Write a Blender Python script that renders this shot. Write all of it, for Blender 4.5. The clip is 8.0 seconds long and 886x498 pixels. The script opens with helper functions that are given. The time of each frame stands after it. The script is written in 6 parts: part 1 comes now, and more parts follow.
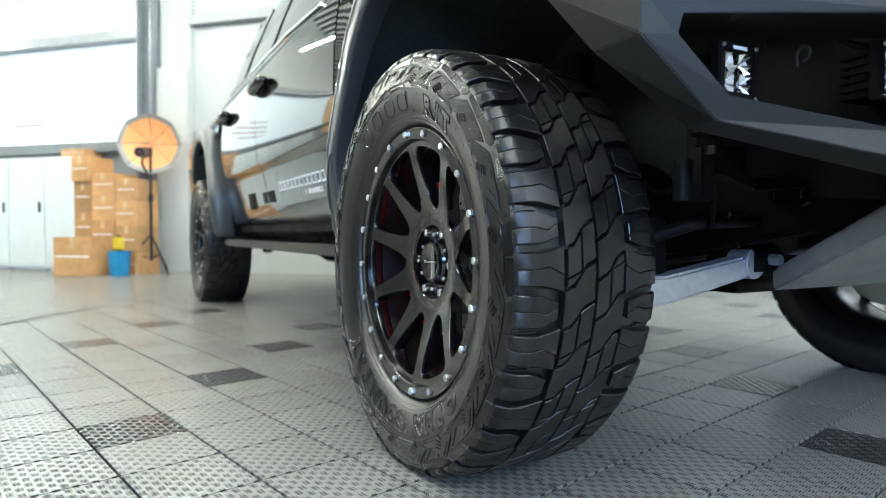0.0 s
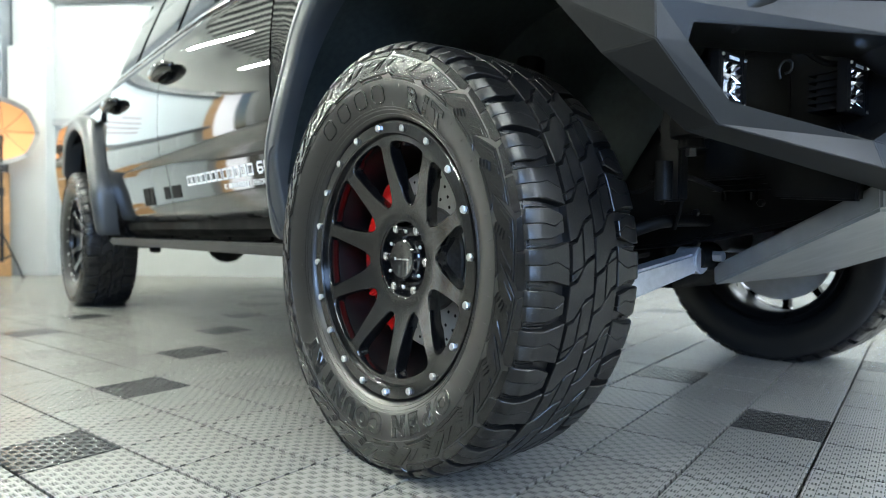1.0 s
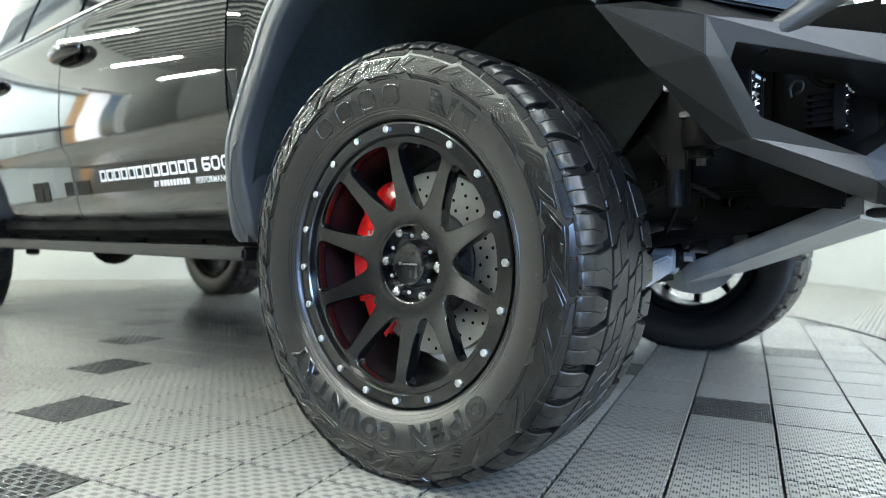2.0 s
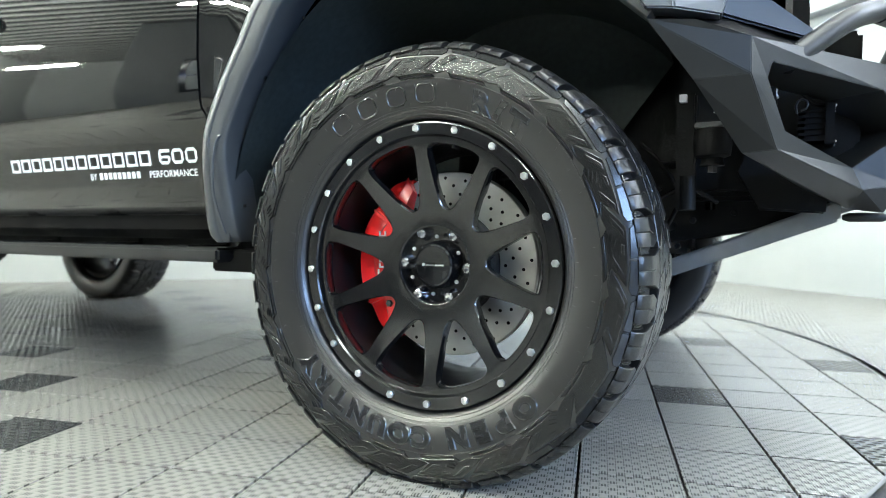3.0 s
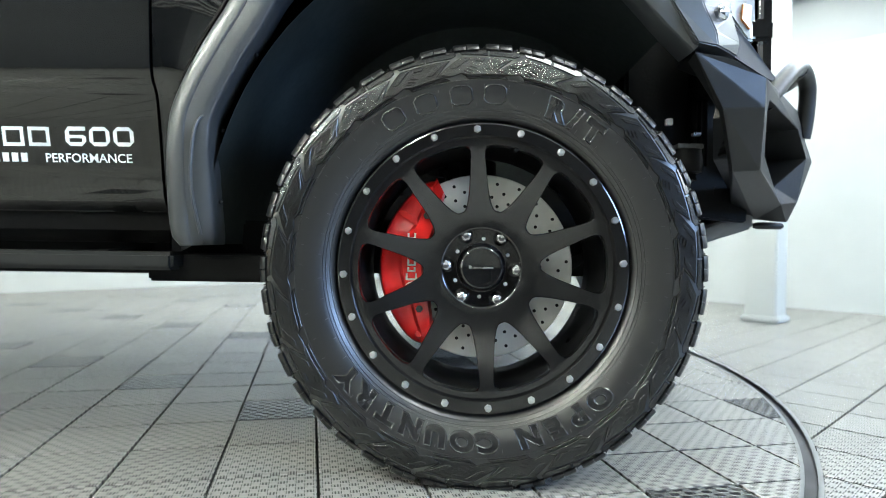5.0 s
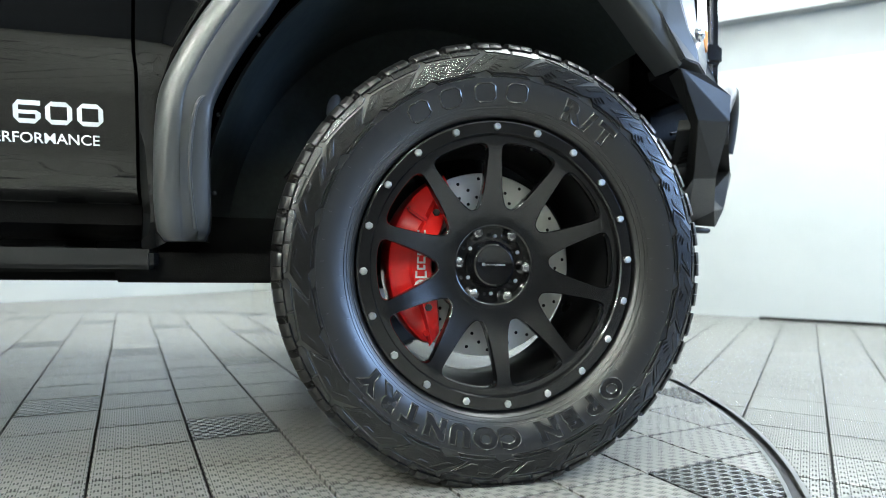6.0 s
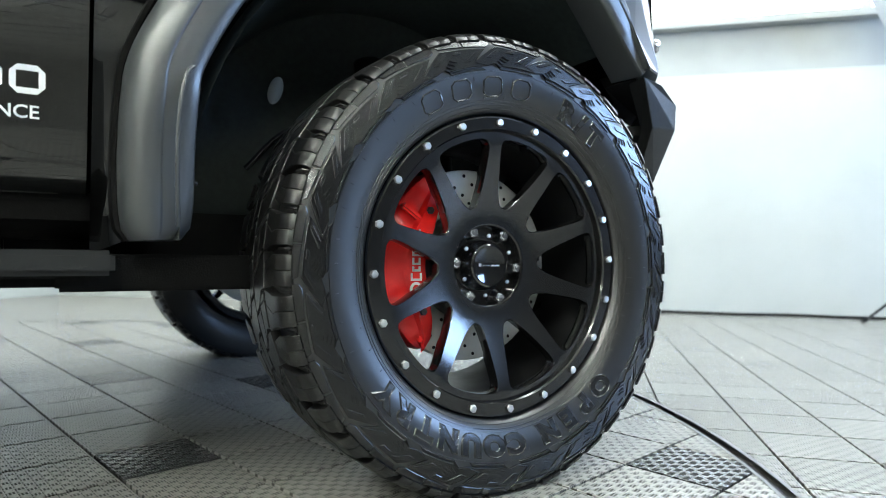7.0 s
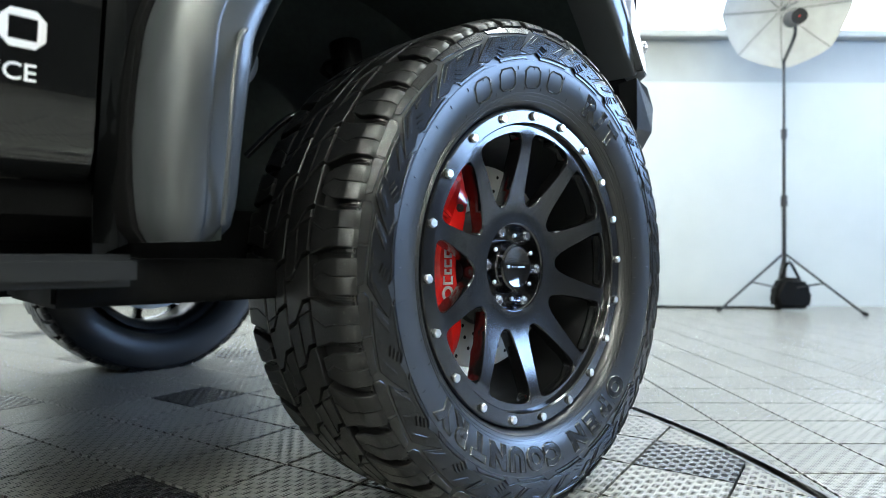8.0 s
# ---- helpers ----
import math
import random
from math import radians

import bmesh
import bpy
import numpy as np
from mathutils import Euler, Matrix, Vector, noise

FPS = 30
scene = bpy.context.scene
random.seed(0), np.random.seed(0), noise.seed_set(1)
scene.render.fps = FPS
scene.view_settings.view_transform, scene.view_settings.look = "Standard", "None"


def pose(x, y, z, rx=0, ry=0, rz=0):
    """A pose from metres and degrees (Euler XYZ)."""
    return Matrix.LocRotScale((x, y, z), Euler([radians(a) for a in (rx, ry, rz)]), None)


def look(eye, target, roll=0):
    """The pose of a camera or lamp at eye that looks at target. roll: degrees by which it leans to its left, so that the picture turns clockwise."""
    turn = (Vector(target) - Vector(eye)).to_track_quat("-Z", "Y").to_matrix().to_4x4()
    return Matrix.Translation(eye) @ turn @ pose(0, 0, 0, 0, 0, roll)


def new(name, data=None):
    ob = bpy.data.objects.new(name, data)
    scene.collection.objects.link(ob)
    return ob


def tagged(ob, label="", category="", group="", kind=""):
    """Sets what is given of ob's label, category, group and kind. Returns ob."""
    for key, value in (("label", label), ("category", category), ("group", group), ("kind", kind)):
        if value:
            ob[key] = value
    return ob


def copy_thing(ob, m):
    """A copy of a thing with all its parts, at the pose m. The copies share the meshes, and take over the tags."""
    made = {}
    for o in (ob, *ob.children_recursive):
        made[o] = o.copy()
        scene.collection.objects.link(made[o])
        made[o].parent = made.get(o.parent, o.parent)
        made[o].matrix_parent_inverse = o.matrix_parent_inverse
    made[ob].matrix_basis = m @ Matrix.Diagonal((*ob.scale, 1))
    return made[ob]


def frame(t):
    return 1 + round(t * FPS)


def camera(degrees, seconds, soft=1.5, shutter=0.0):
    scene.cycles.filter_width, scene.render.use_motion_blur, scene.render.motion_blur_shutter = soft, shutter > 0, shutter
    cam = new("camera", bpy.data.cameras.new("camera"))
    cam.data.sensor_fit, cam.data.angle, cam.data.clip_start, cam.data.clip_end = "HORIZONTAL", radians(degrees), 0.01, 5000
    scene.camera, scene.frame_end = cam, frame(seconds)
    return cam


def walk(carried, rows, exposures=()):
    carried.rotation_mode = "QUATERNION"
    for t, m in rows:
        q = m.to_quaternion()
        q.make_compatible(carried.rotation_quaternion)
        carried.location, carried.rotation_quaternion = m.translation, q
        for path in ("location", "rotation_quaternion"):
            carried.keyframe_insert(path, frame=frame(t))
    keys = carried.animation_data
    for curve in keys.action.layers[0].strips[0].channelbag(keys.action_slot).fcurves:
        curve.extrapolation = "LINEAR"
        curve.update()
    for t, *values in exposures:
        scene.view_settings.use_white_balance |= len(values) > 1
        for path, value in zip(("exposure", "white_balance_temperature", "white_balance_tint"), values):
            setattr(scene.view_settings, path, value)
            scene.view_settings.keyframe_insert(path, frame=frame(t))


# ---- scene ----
cam = camera(70.4, 8.0, soft=0.75)
cam.data.dof.use_dof, cam.data.dof.focus_distance, cam.data.dof.aperture_fstop = True, 1.2, 3.2
PATH = [
    (0, (1.23, -0.578, 0.494), (-0.53, 0.37, 0.443), 0.1),
    (0.5, (1.166, -0.667, 0.486), (-0.503, 0.434, 0.434), 0.2),
    (1, (1.098, -0.744, 0.484), (-0.44, 0.533, 0.438), 0.4),
    (1.5, (1.001, -0.833, 0.495), (-0.398, 0.595, 0.445), 0.3),
    (3, (0.61, -1.102, 0.501), (-0.295, 0.681, 0.444), 0.5),
    (3.5, (0.459, -1.159, 0.507), (-0.241, 0.713, 0.456), 0.6),
    (4, (0.286, -1.215, 0.494), (-0.188, 0.728, 0.466), 0.8),
    (4.5, (0.121, -1.245, 0.497), (-0.143, 0.737, 0.459), 0.7),
    (6, (-0.41, -1.188, 0.443), (0.066, 0.754, 0.471), 0.8),
    (6.5, (-0.57, -1.104, 0.45), (0.175, 0.752, 0.476), 0.6),
    (7, (-0.718, -0.986, 0.446), (0.3, 0.736, 0.472), 0.5),
    (7.5, (-0.843, -0.846, 0.446), (0.386, 0.731, 0.465), 0.3),
    (8, (-0.927, -0.706, 0.453), (0.468, 0.727, 0.471), 0.2),
]
walk(cam, [(t, look(eye, target, roll)) for t, eye, target, roll in PATH],
     [(0, -0.08), (0.5, 0.04), (1.5, 0.40), (3, 0.66), (4.5, 0.48), (6, 0.27), (8, 0.10)])

# ---------- world, light, exposure ----------
world = bpy.data.worlds.new("sky")
scene.world = world
world.use_nodes = True
wn = world.node_tree
sky = wn.nodes.new("ShaderNodeTexSky")
sky.sky_type, sky.sun_disc = "NISHITA", False
sky.sun_elevation, sky.sun_rotation = radians(38), radians(120)
wn.links.new(sky.outputs[0], wn.nodes["Background"].inputs[0])
wn.nodes["Background"].inputs[1].default_value = 0.12

# room frame: local X towards the bay door wall, local Y towards the window wall
ROOM = pose(0, 0, 0, 0, 0, -44)
X0, X1, Y0, Y1, ZC = -5.5, 6.5, -17.0, 4.5, 4.6
YP = -10.5          # partition wall, open on its left


def area_lamp(name, m, sx, sy, power, color, label):
    d = bpy.data.lights.new(name, "AREA")
    d.shape, d.size, d.size_y, d.energy, d.color = "RECTANGLE", sx, sy, power, color
    ob = new(name, d)
    ob.matrix_world = m
    return tagged(ob, label, "light", kind="structure")


# daylight in the high window band, and a small bay window with bluer light
for k in range(3):
    xm = X0 + 2.0 + 4.0 * k
    area_lamp("window_daylight", ROOM @ pose(xm, Y1 - 0.10, 3.3, -20, 0, 0), 3.6, 1.4, 150, (0.92, 1.0, 0.98), "daylight through the high window band")
area_lamp("bay_daylight", ROOM @ pose(X1 - 0.04, 1.35, 2.35, 90, 0, 90), 2.6, 1.7, 350, (0.34, 0.57, 1.0), "blue light in the bay window opening")


# ---------- materials ----------
def material(name, base, rough=0.5, metal=0.0, var=0.15, scale=40, bump=0.0, bscale=None, rand=0.0, coat=0.0, spec=0.5, rvar=0.1, mottle=0.0, dust=0.0):
    """A surface with colour and gloss varied at two scales, fine relief, and a shade of its own for each piece."""
    m = bpy.data.materials.new(name)
    m.use_nodes = True
    t = m.node_tree
    n, l = t.nodes, t.links
    p = n["Principled BSDF"]
    co = n.new("ShaderNodeTexCoord")

    def noise_at(s, detail=6):
        q = n.new("ShaderNodeTexNoise")
        q.inputs["Scale"].default_value, q.inputs["Detail"].default_value = s, detail
        l.new(co.outputs["Object"], q.inputs["Vector"])
        return q.outputs["Fac"]

    def ramp(fac, a, b):
        q = n.new("ShaderNodeMapRange")
        q.inputs[3].default_value, q.inputs[4].default_value = a, b
        q.inputs[1].default_value, q.inputs[2].default_value = 0.3, 0.7
        l.new(fac, q.inputs[0])
        return q.outputs[0]

    def times(a, b):
        q = n.new("ShaderNodeMath")
        q.operation = "MULTIPLY"
        l.new(a, q.inputs[0]), l.new(b, q.inputs[1])
        return q.outputs[0]

    fine, wide = noise_at(scale), noise_at(scale / 9, 3)
    shade = times(ramp(fine, 1 - var, 1 + var), ramp(wide, 1 - var - mottle, 1 + var))
    if rand:
        oi = n.new("ShaderNodeObjectInfo")
        q = n.new("ShaderNodeMapRange")
        q.inputs[3].default_value, q.inputs[4].default_value = 1 - rand, 1 + rand
        l.new(oi.outputs["Random"], q.inputs[0])
        shade = times(shade, q.outputs[0])
    mix = n.new("ShaderNodeVectorMath")
    mix.operation = "SCALE"
    mix.inputs[0].default_value = base
    l.new(shade, mix.inputs["Scale"])
    tint = mix.outputs[0]
    if dust:
        # pale dust: a thin film in patches and scattered grains
        q = n.new("ShaderNodeMix")
        q.data_type = "RGBA"
        film = ramp(noise_at(scale / 5, 5), 0.0, dust)
        grain = n.new("ShaderNodeMath")
        grain.operation = "GREATER_THAN"
        grain.inputs[1].default_value = 0.665
        l.new(noise_at(300, 2), grain.inputs[0])
        both = n.new("ShaderNodeMath")
        both.operation = "MAXIMUM"
        weak = n.new("ShaderNodeMath")
        weak.operation = "MULTIPLY"
        weak.inputs[1].default_value = 0.16
        l.new(grain.outputs[0], weak.inputs[0])
        l.new(film, both.inputs[0]), l.new(weak.outputs[0], both.inputs[1])
        l.new(both.outputs[0], q.inputs[0])
        l.new(tint, q.inputs[6])
        q.inputs[7].default_value = (0.24, 0.23, 0.21, 1)
        tint = q.outputs[2]
    l.new(tint, p.inputs["Base Color"])
    l.new(ramp(wide, max(0.02, rough - rvar), min(1, rough + rvar)), p.inputs["Roughness"])
    p.inputs["Metallic"].default_value, p.inputs["Coat Weight"].default_value = metal, coat
    p.inputs["Coat Roughness"].default_value, p.inputs["Specular IOR Level"].default_value = 0.03, spec
    if bump:
        b = n.new("ShaderNodeBump")
        b.inputs["Strength"].default_value, b.inputs["Distance"].default_value = bump, 0.002
        l.new(noise_at(bscale or scale * 4), b.inputs["Height"])
        l.new(b.outputs[0], p.inputs["Normal"])
    return m


def glow(name, color, strength):
    m = bpy.data.materials.new(name)
    m.use_nodes = True
    p = m.node_tree.nodes["Principled BSDF"]
    p.inputs["Base Color"].default_value = (*color, 1)
    p.inputs["Emission Color"].default_value = (*color, 1)
    p.inputs["Emission Strength"].default_value = strength
    return m


def tile_material(name, base, rand):
    """Ribbed safety tile: alternate cells carry three short bars, turned by a quarter from cell to cell."""
    m = material(name, base, 0.25, 0, 0.01, 400, 0, None, rand, rvar=0.01)
    t = m.node_tree
    n, l = t.nodes, t.links
    co = n.new("ShaderNodeTexCoord")
    sep = n.new("ShaderNodeSeparateXYZ")
    l.new(co.outputs["Object"], sep.inputs[0])

    def mth(op, a, b=None):
        q = n.new("ShaderNodeMath")
        q.operation = op
        for i, v in enumerate((a, b)):
            if v is None:
                continue
            if isinstance(v, (int, float)):
                q.inputs[i].default_value = v
            else:
                l.new(v, q.inputs[i])
        return q.outputs[0]

    CELL = 0.2074 / 6
    v = mth("MULTIPLY", sep.outputs[1], 2 / CELL)
    row = mth("FLOOR", v)
    u = mth("ADD", mth("MULTIPLY", sep.outputs[0], 1 / CELL), mth("MULTIPLY", mth("FLOORED_MODULO", row, 2.0), 0.5))
    fu, fv = mth("SUBTRACT", mth("FRACT", u), 0.5), mth("SUBTRACT", mth("FRACT", v), 0.5)
    pad = mth("MULTIPLY", mth("LESS_THAN", mth("ABSOLUTE", fu), 0.27), mth("LESS_THAN", mth("ABSOLUTE", fv), 0.36))
    wave = mth("GREATER_THAN", mth("COSINE", mth("MULTIPLY", fu, 2 * math.pi * 5.6)), 0.0)
    h = mth("MULTIPLY", pad, wave)
    soft = mth("MULTIPLY", mth("MULTIPLY", mth("COSINE", mth("MULTIPLY", fu, math.pi)), mth("COSINE", mth("MULTIPLY", fv, math.pi))), mth("ADD", 1.0, mth("COSINE", mth("MULTIPLY", fu, 2 * math.pi * 5.6))))
    p = n["Principled BSDF"]
    # floor-wide stains, pads darkened to stand in for missing reflection, and their duller gloss
    old = p.inputs["Base Color"].links[0].from_socket
    geo = n.new("ShaderNodeNewGeometry")
    for size, amount in ((1.1, 0.09), (4.0, 0.03)):
        q = n.new("ShaderNodeTexNoise")
        q.inputs["Scale"].default_value, q.inputs["Detail"].default_value = size, 5
        l.new(geo.outputs["Position"], q.inputs["Vector"])
        st = n.new("ShaderNodeVectorMath")
        st.operation = "SCALE"
        l.new(old, st.inputs[0])
        l.new(mth("ADD", 1 - amount * 2, mth("MULTIPLY", q.outputs["Fac"], amount * 4)), st.inputs["Scale"])
        old = st.outputs[0]
    pad_dark = n.new("ShaderNodeVectorMath")
    pad_dark.operation = "SCALE"
    l.new(old, pad_dark.inputs[0])
    l.new(mth("SUBTRACT", 1.0, mth("MULTIPLY", mth("SUBTRACT", pad, mth("MULTIPLY", h, 0.45)), 0.78)), pad_dark.inputs["Scale"])
    l.new(pad_dark.outputs[0], p.inputs["Base Color"])
    oldr = p.inputs["Roughness"].links[0].from_socket
    l.new(mth("ADD", oldr, mth("MULTIPLY", pad, 0.38)), p.inputs["Roughness"])
    # the flat of the tile is glazed, the barred pads are duller
    l.new(mth("SUBTRACT", 0.8, mth("MULTIPLY", mth("SUBTRACT", pad, mth("MULTIPLY", h, 0.3)), 0.78)), p.inputs["Specular IOR Level"])
    l.new(mth("SUBTRACT", 0.25, mth("MULTIPLY", pad, 0.25)), p.inputs["Coat Weight"])
    p.inputs["Coat Roughness"].default_value = 0.10
    b = n.new("ShaderNodeBump")
    b.inputs["Strength"].default_value, b.inputs["Distance"].default_value = 0.50, 0.0013
    l.new(soft, b.inputs["Height"])
    l.new(b.outputs[0], n["Principled BSDF"].inputs["Normal"])
    return m


RUBBER = material("tyre_rubber", (0.0045, 0.0045, 0.0047), 0.33, 0, 0.25, 200, 0.22, 420, spec=0.55, dust=0.012, rvar=0.05)
RUBBER_SIDE = material("sidewall_rubber", (0.0072, 0.0071, 0.0072), 0.34, 0, 0.12, 200, 0.05, 600, spec=0.86, rvar=0.008)
SATIN = material("satin_black_alloy", (0.0040, 0.0040, 0.0043), 0.18, 0, 0.12, 80, 0.02, 900, spec=1.0, rvar=0.012)
BARREL = material("barrel_black", (0.004, 0.004, 0.0043), 0.36, 0, 0.12, 80, 0.02, 900, spec=0.35)
RINGBLACK = material("semi_gloss_black", (0.004, 0.004, 0.0043), 0.14, 0, 0.1, 80, 0, 700, spec=0.85, rvar=0.012)
GLOSS = material("gloss_black", (0.004, 0.004, 0.0045), 0.10, 0, 0.1, 50, coat=0.6, rvar=0.012)
STEEL = material("zinc_bolt", (0.72, 0.72, 0.72), 0.28, 1.0, 0.08, 200)
ALLOY = material("cast_aluminium", (0.55, 0.56, 0.60), 0.42, 0.7, 0.1, 60, 0.15, 300)
DISC = material("brake_disc_iron", (0.58, 0.58, 0.56), 0.42, 0.6, 0.08, 30, 0.05, 400)
RED = material("caliper_red", (0.95, 0.014, 0.012), 0.30, 0, 0.04, 40, coat=1.0, rvar=0.02)
WHITE = material("white_decal", (0.85, 0.86, 0.88), 0.4, 0, 0.03, 30)
PAINT = material("dark_metallic_paint", (0.003, 0.0033, 0.0036), 0.05, 0.0, 0.06, 300, coat=1.0, rvar=0.002, spec=0.05)
PAINT.node_tree.nodes["Principled BSDF"].inputs["Coat IOR"].default_value = 1.75
FLARE = material("textured_grey_flare", (0.048, 0.052, 0.056), 0.31, 0, 0.03, 300, 0.02, 900, rvar=0.004, spec=0.68)
BUMPER = material("powder_coated_bumper", (0.0085, 0.009, 0.0092), 0.43, 0, 0.06, 150, 0.15, 900, rvar=0.01, spec=0.42)
PLASTIC = material("black_plastic", (0.0025, 0.0025, 0.0027), 0.6, 0, 0.2, 60, 0.2, 300, spec=0.12)
UNDER = material("underbody_black", (0.0036, 0.0039, 0.0042), 0.5, 0, 0.4, 30, 0.3, 120, spec=0.12)
GREYSKID = material("skid_plate_grey", (0.30, 0.31, 0.31), 0.5, 0.1, 0.12, 12, 0.1, 200, mottle=0.1)
CHROME = material("chrome", (0.75, 0.75, 0.77), 0.08, 1.0, 0.03, 30, rvar=0.02)
GLASS = material("tinted_glass", (0.004, 0.005, 0.006), 0.04, 0, 0.05, 20, coat=1, rvar=0.01)
AMBER = material("amber_lens", (0.7, 0.22, 0.03), 0.2, 0, 0.05, 30, coat=1)
LENS = material("lamp_reflector", (0.85, 0.86, 0.90), 0.08, 1.0, 0.05, 90)
HEADLENS = material("clear_lens", (0.34, 0.36, 0.37), 0.12, 0, 0.1, 40, coat=1)
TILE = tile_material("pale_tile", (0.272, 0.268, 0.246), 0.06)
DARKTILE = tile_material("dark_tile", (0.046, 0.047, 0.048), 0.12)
GROUT = material("grout", (0.075, 0.075, 0.07), 0.8, 0, 0.3, 40, 0.4, 300)
WALL = material("white_wall_paint", (0.415, 0.435, 0.428), 0.6, 0, 0.03, 3, 0.05, 60, mottle=0.03)
SOUTHWALL = material("grey_wall_paint", (0.095, 0.10, 0.10), 0.6, 0, 0.05, 3, 0.05, 60)
LETTER = material("raised_letter_rubber", (0.008, 0.008, 0.0082), 0.24, 0, 0.15, 200, 0, 700, spec=0.8, rvar=0.02)
RELIEF = material("glossy_moulded_rubber", (0.0045, 0.0045, 0.0047), 0.25, 0, 0.15, 200, 0, 700, spec=0.62, rvar=0.008)
GREYWALL = material("grey_wall_band", (0.30, 0.315, 0.315), 0.6, 0, 0.05, 4, 0.05, 60)
# The ceiling sheet glows itself, added as soft light from above.
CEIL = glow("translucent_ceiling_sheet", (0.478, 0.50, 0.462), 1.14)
SHUTTER = material("window_shutter", (0.22, 0.235, 0.235), 0.5, 0, 0.05, 6)
GIRDER = material("grey_steel", (0.20, 0.22, 0.24), 0.45, 0.2, 0.1, 8, 0.05, 60)
CARD = material("cardboard", (0.48, 0.27, 0.12), 0.8, 0, 0.12, 14, 0.2, 80, rand=0.25)
CABINET = material("cabinet_grey_white", (0.74, 0.80, 0.82), 0.4, 0, 0.03, 6)
BLUE = material("blue_plastic", (0.02, 0.28, 0.55), 0.4, 0, 0.1, 20)
BLACKMETAL = material("black_stand_metal", (0.015, 0.015, 0.016), 0.4, 0.3, 0.1, 40)
FABRIC = material("white_umbrella_fabric", (0.34, 0.34, 0.325), 0.8, 0, 0.06, 12, 0.2, 200)
# Raised and greened so the liner's colour carries the lens haze.
LINER = material("liner_plastic", (0.027, 0.034, 0.033), 0.6, 0, 0.2, 60, 0.2, 300, spec=0.3)
HOOK = material("dull_steel", (0.12, 0.12, 0.12), 0.5, 0.8, 0.2, 100)
# Near-black colour for the strip laid in the turntable gap.
SLOT = material("slot_rubber", (0.006, 0.006, 0.006), 0.6, 0, 0.2, 50)
RIMSTEEL = material("turntable_edge_steel", (0.12, 0.125, 0.12), 0.45, 0.6, 0.1, 30)
TUBE = glow("led_tube", (0.95, 1.0, 0.90), 380)
HIGHLIGHT_GLOW = glow("skylight_panel", (0.92, 1.0, 0.98), 20.0)
DARKWALL = material("dark_grey_wall", (0.028, 0.029, 0.031), 0.6, 0, 0.08, 4, 0.05, 60)
OUTSIDE = glow("bright_overcast_backdrop", (0.90, 1.0, 1.0), 5.0)
SKYBLUE = glow("clear_sky_backdrop", (0.30, 0.45, 1.0), 5.0)
# Canopy glow stands in for the flash head's warm light on the fabric.
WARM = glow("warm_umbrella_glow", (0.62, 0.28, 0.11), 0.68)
# Board brightness is put in as glow; it also brightens the door's reflections.
BOARDGLOW = glow("lit_white_panel", (0.62, 0.72, 0.76), 1.0)
DOORWAY = glow("daylight_beyond_the_gate", (0.95, 0.98, 1.0), 2.4)
# The leaf glows itself, in place of sunlight falling on it.
ORANGE = glow("sunlit_orange_gate_leaf", (0.75, 0.45, 0.22), 0.45)
PURLIN = material("dark_purlin", (0.035, 0.037, 0.04), 0.5, 0.1, 0.1, 8)


# ---------- mesh helpers ----------
def mesh_of(name, verts, faces, mat, smooth=35):
    me = bpy.data.meshes.new(name)
    me.from_pydata([tuple(v) for v in verts], [], faces)
    bm = bmesh.new()
    bm.from_mesh(me)
    bmesh.ops.recalc_face_normals(bm, faces=bm.faces)
    bm.to_mesh(me)
    bm.free()
    if smooth:
        me.polygons.foreach_set("use_smooth", [True] * len(me.polygons))
        me.set_sharp_from_angle(angle=radians(smooth))
    me.materials.append(mat)
    return me


def part(name, me, parent=None, label="", m=None):
    ob = new(name, me)
    if parent is not None:
        ob.parent = parent
    if m is not None:
        ob.matrix_basis = m
    return tagged(ob, label)


def thing(name, label, category, m=None, group="", kind=""):
    ob = new(name)
    if m is not None:
        ob.matrix_basis = m
    return tagged(ob, label, category, group, kind)


def revolve(profile, n, closed=False):
    """Rings round the Y axis from (radius, y) pairs."""
    v, f, k = [], [], len(profile)
    for i in range(n):
        a = 2 * math.pi * i / n
        v += [(r * math.cos(a), y, r * math.sin(a)) for r, y in profile]
    for i in range(n):
        j = (i + 1) % n
        for q in range(k if closed else k - 1):
            w = (q + 1) % k
            f.append((i * k + q, i * k + w, j * k + w, j * k + q))
    return v, f


def boxes(*bs, bevel=0.0):
    """Bevelled boxes (x0, x1, y0, y1, z0, z1) joined in one mesh."""
    bm = bmesh.new()
    for x0, x1, y0, y1, z0, z1 in bs:
        m = Matrix.Translation(((x0 + x1) / 2, (y0 + y1) / 2, (z0 + z1) / 2)) @ Matrix.Diagonal((x1 - x0, y1 - y0, z1 - z0, 1))
        bmesh.ops.create_cube(bm, size=1, matrix=m)
    if bevel:
        bmesh.ops.bevel(bm, geom=bm.edges[:], offset=bevel, segments=2, affect="EDGES")
    v = [tuple(q.co) for q in bm.verts]
    bm.verts.index_update()
    f = [tuple(q.index for q in p.verts) for p in bm.faces]
    bm.free()
    return v, f


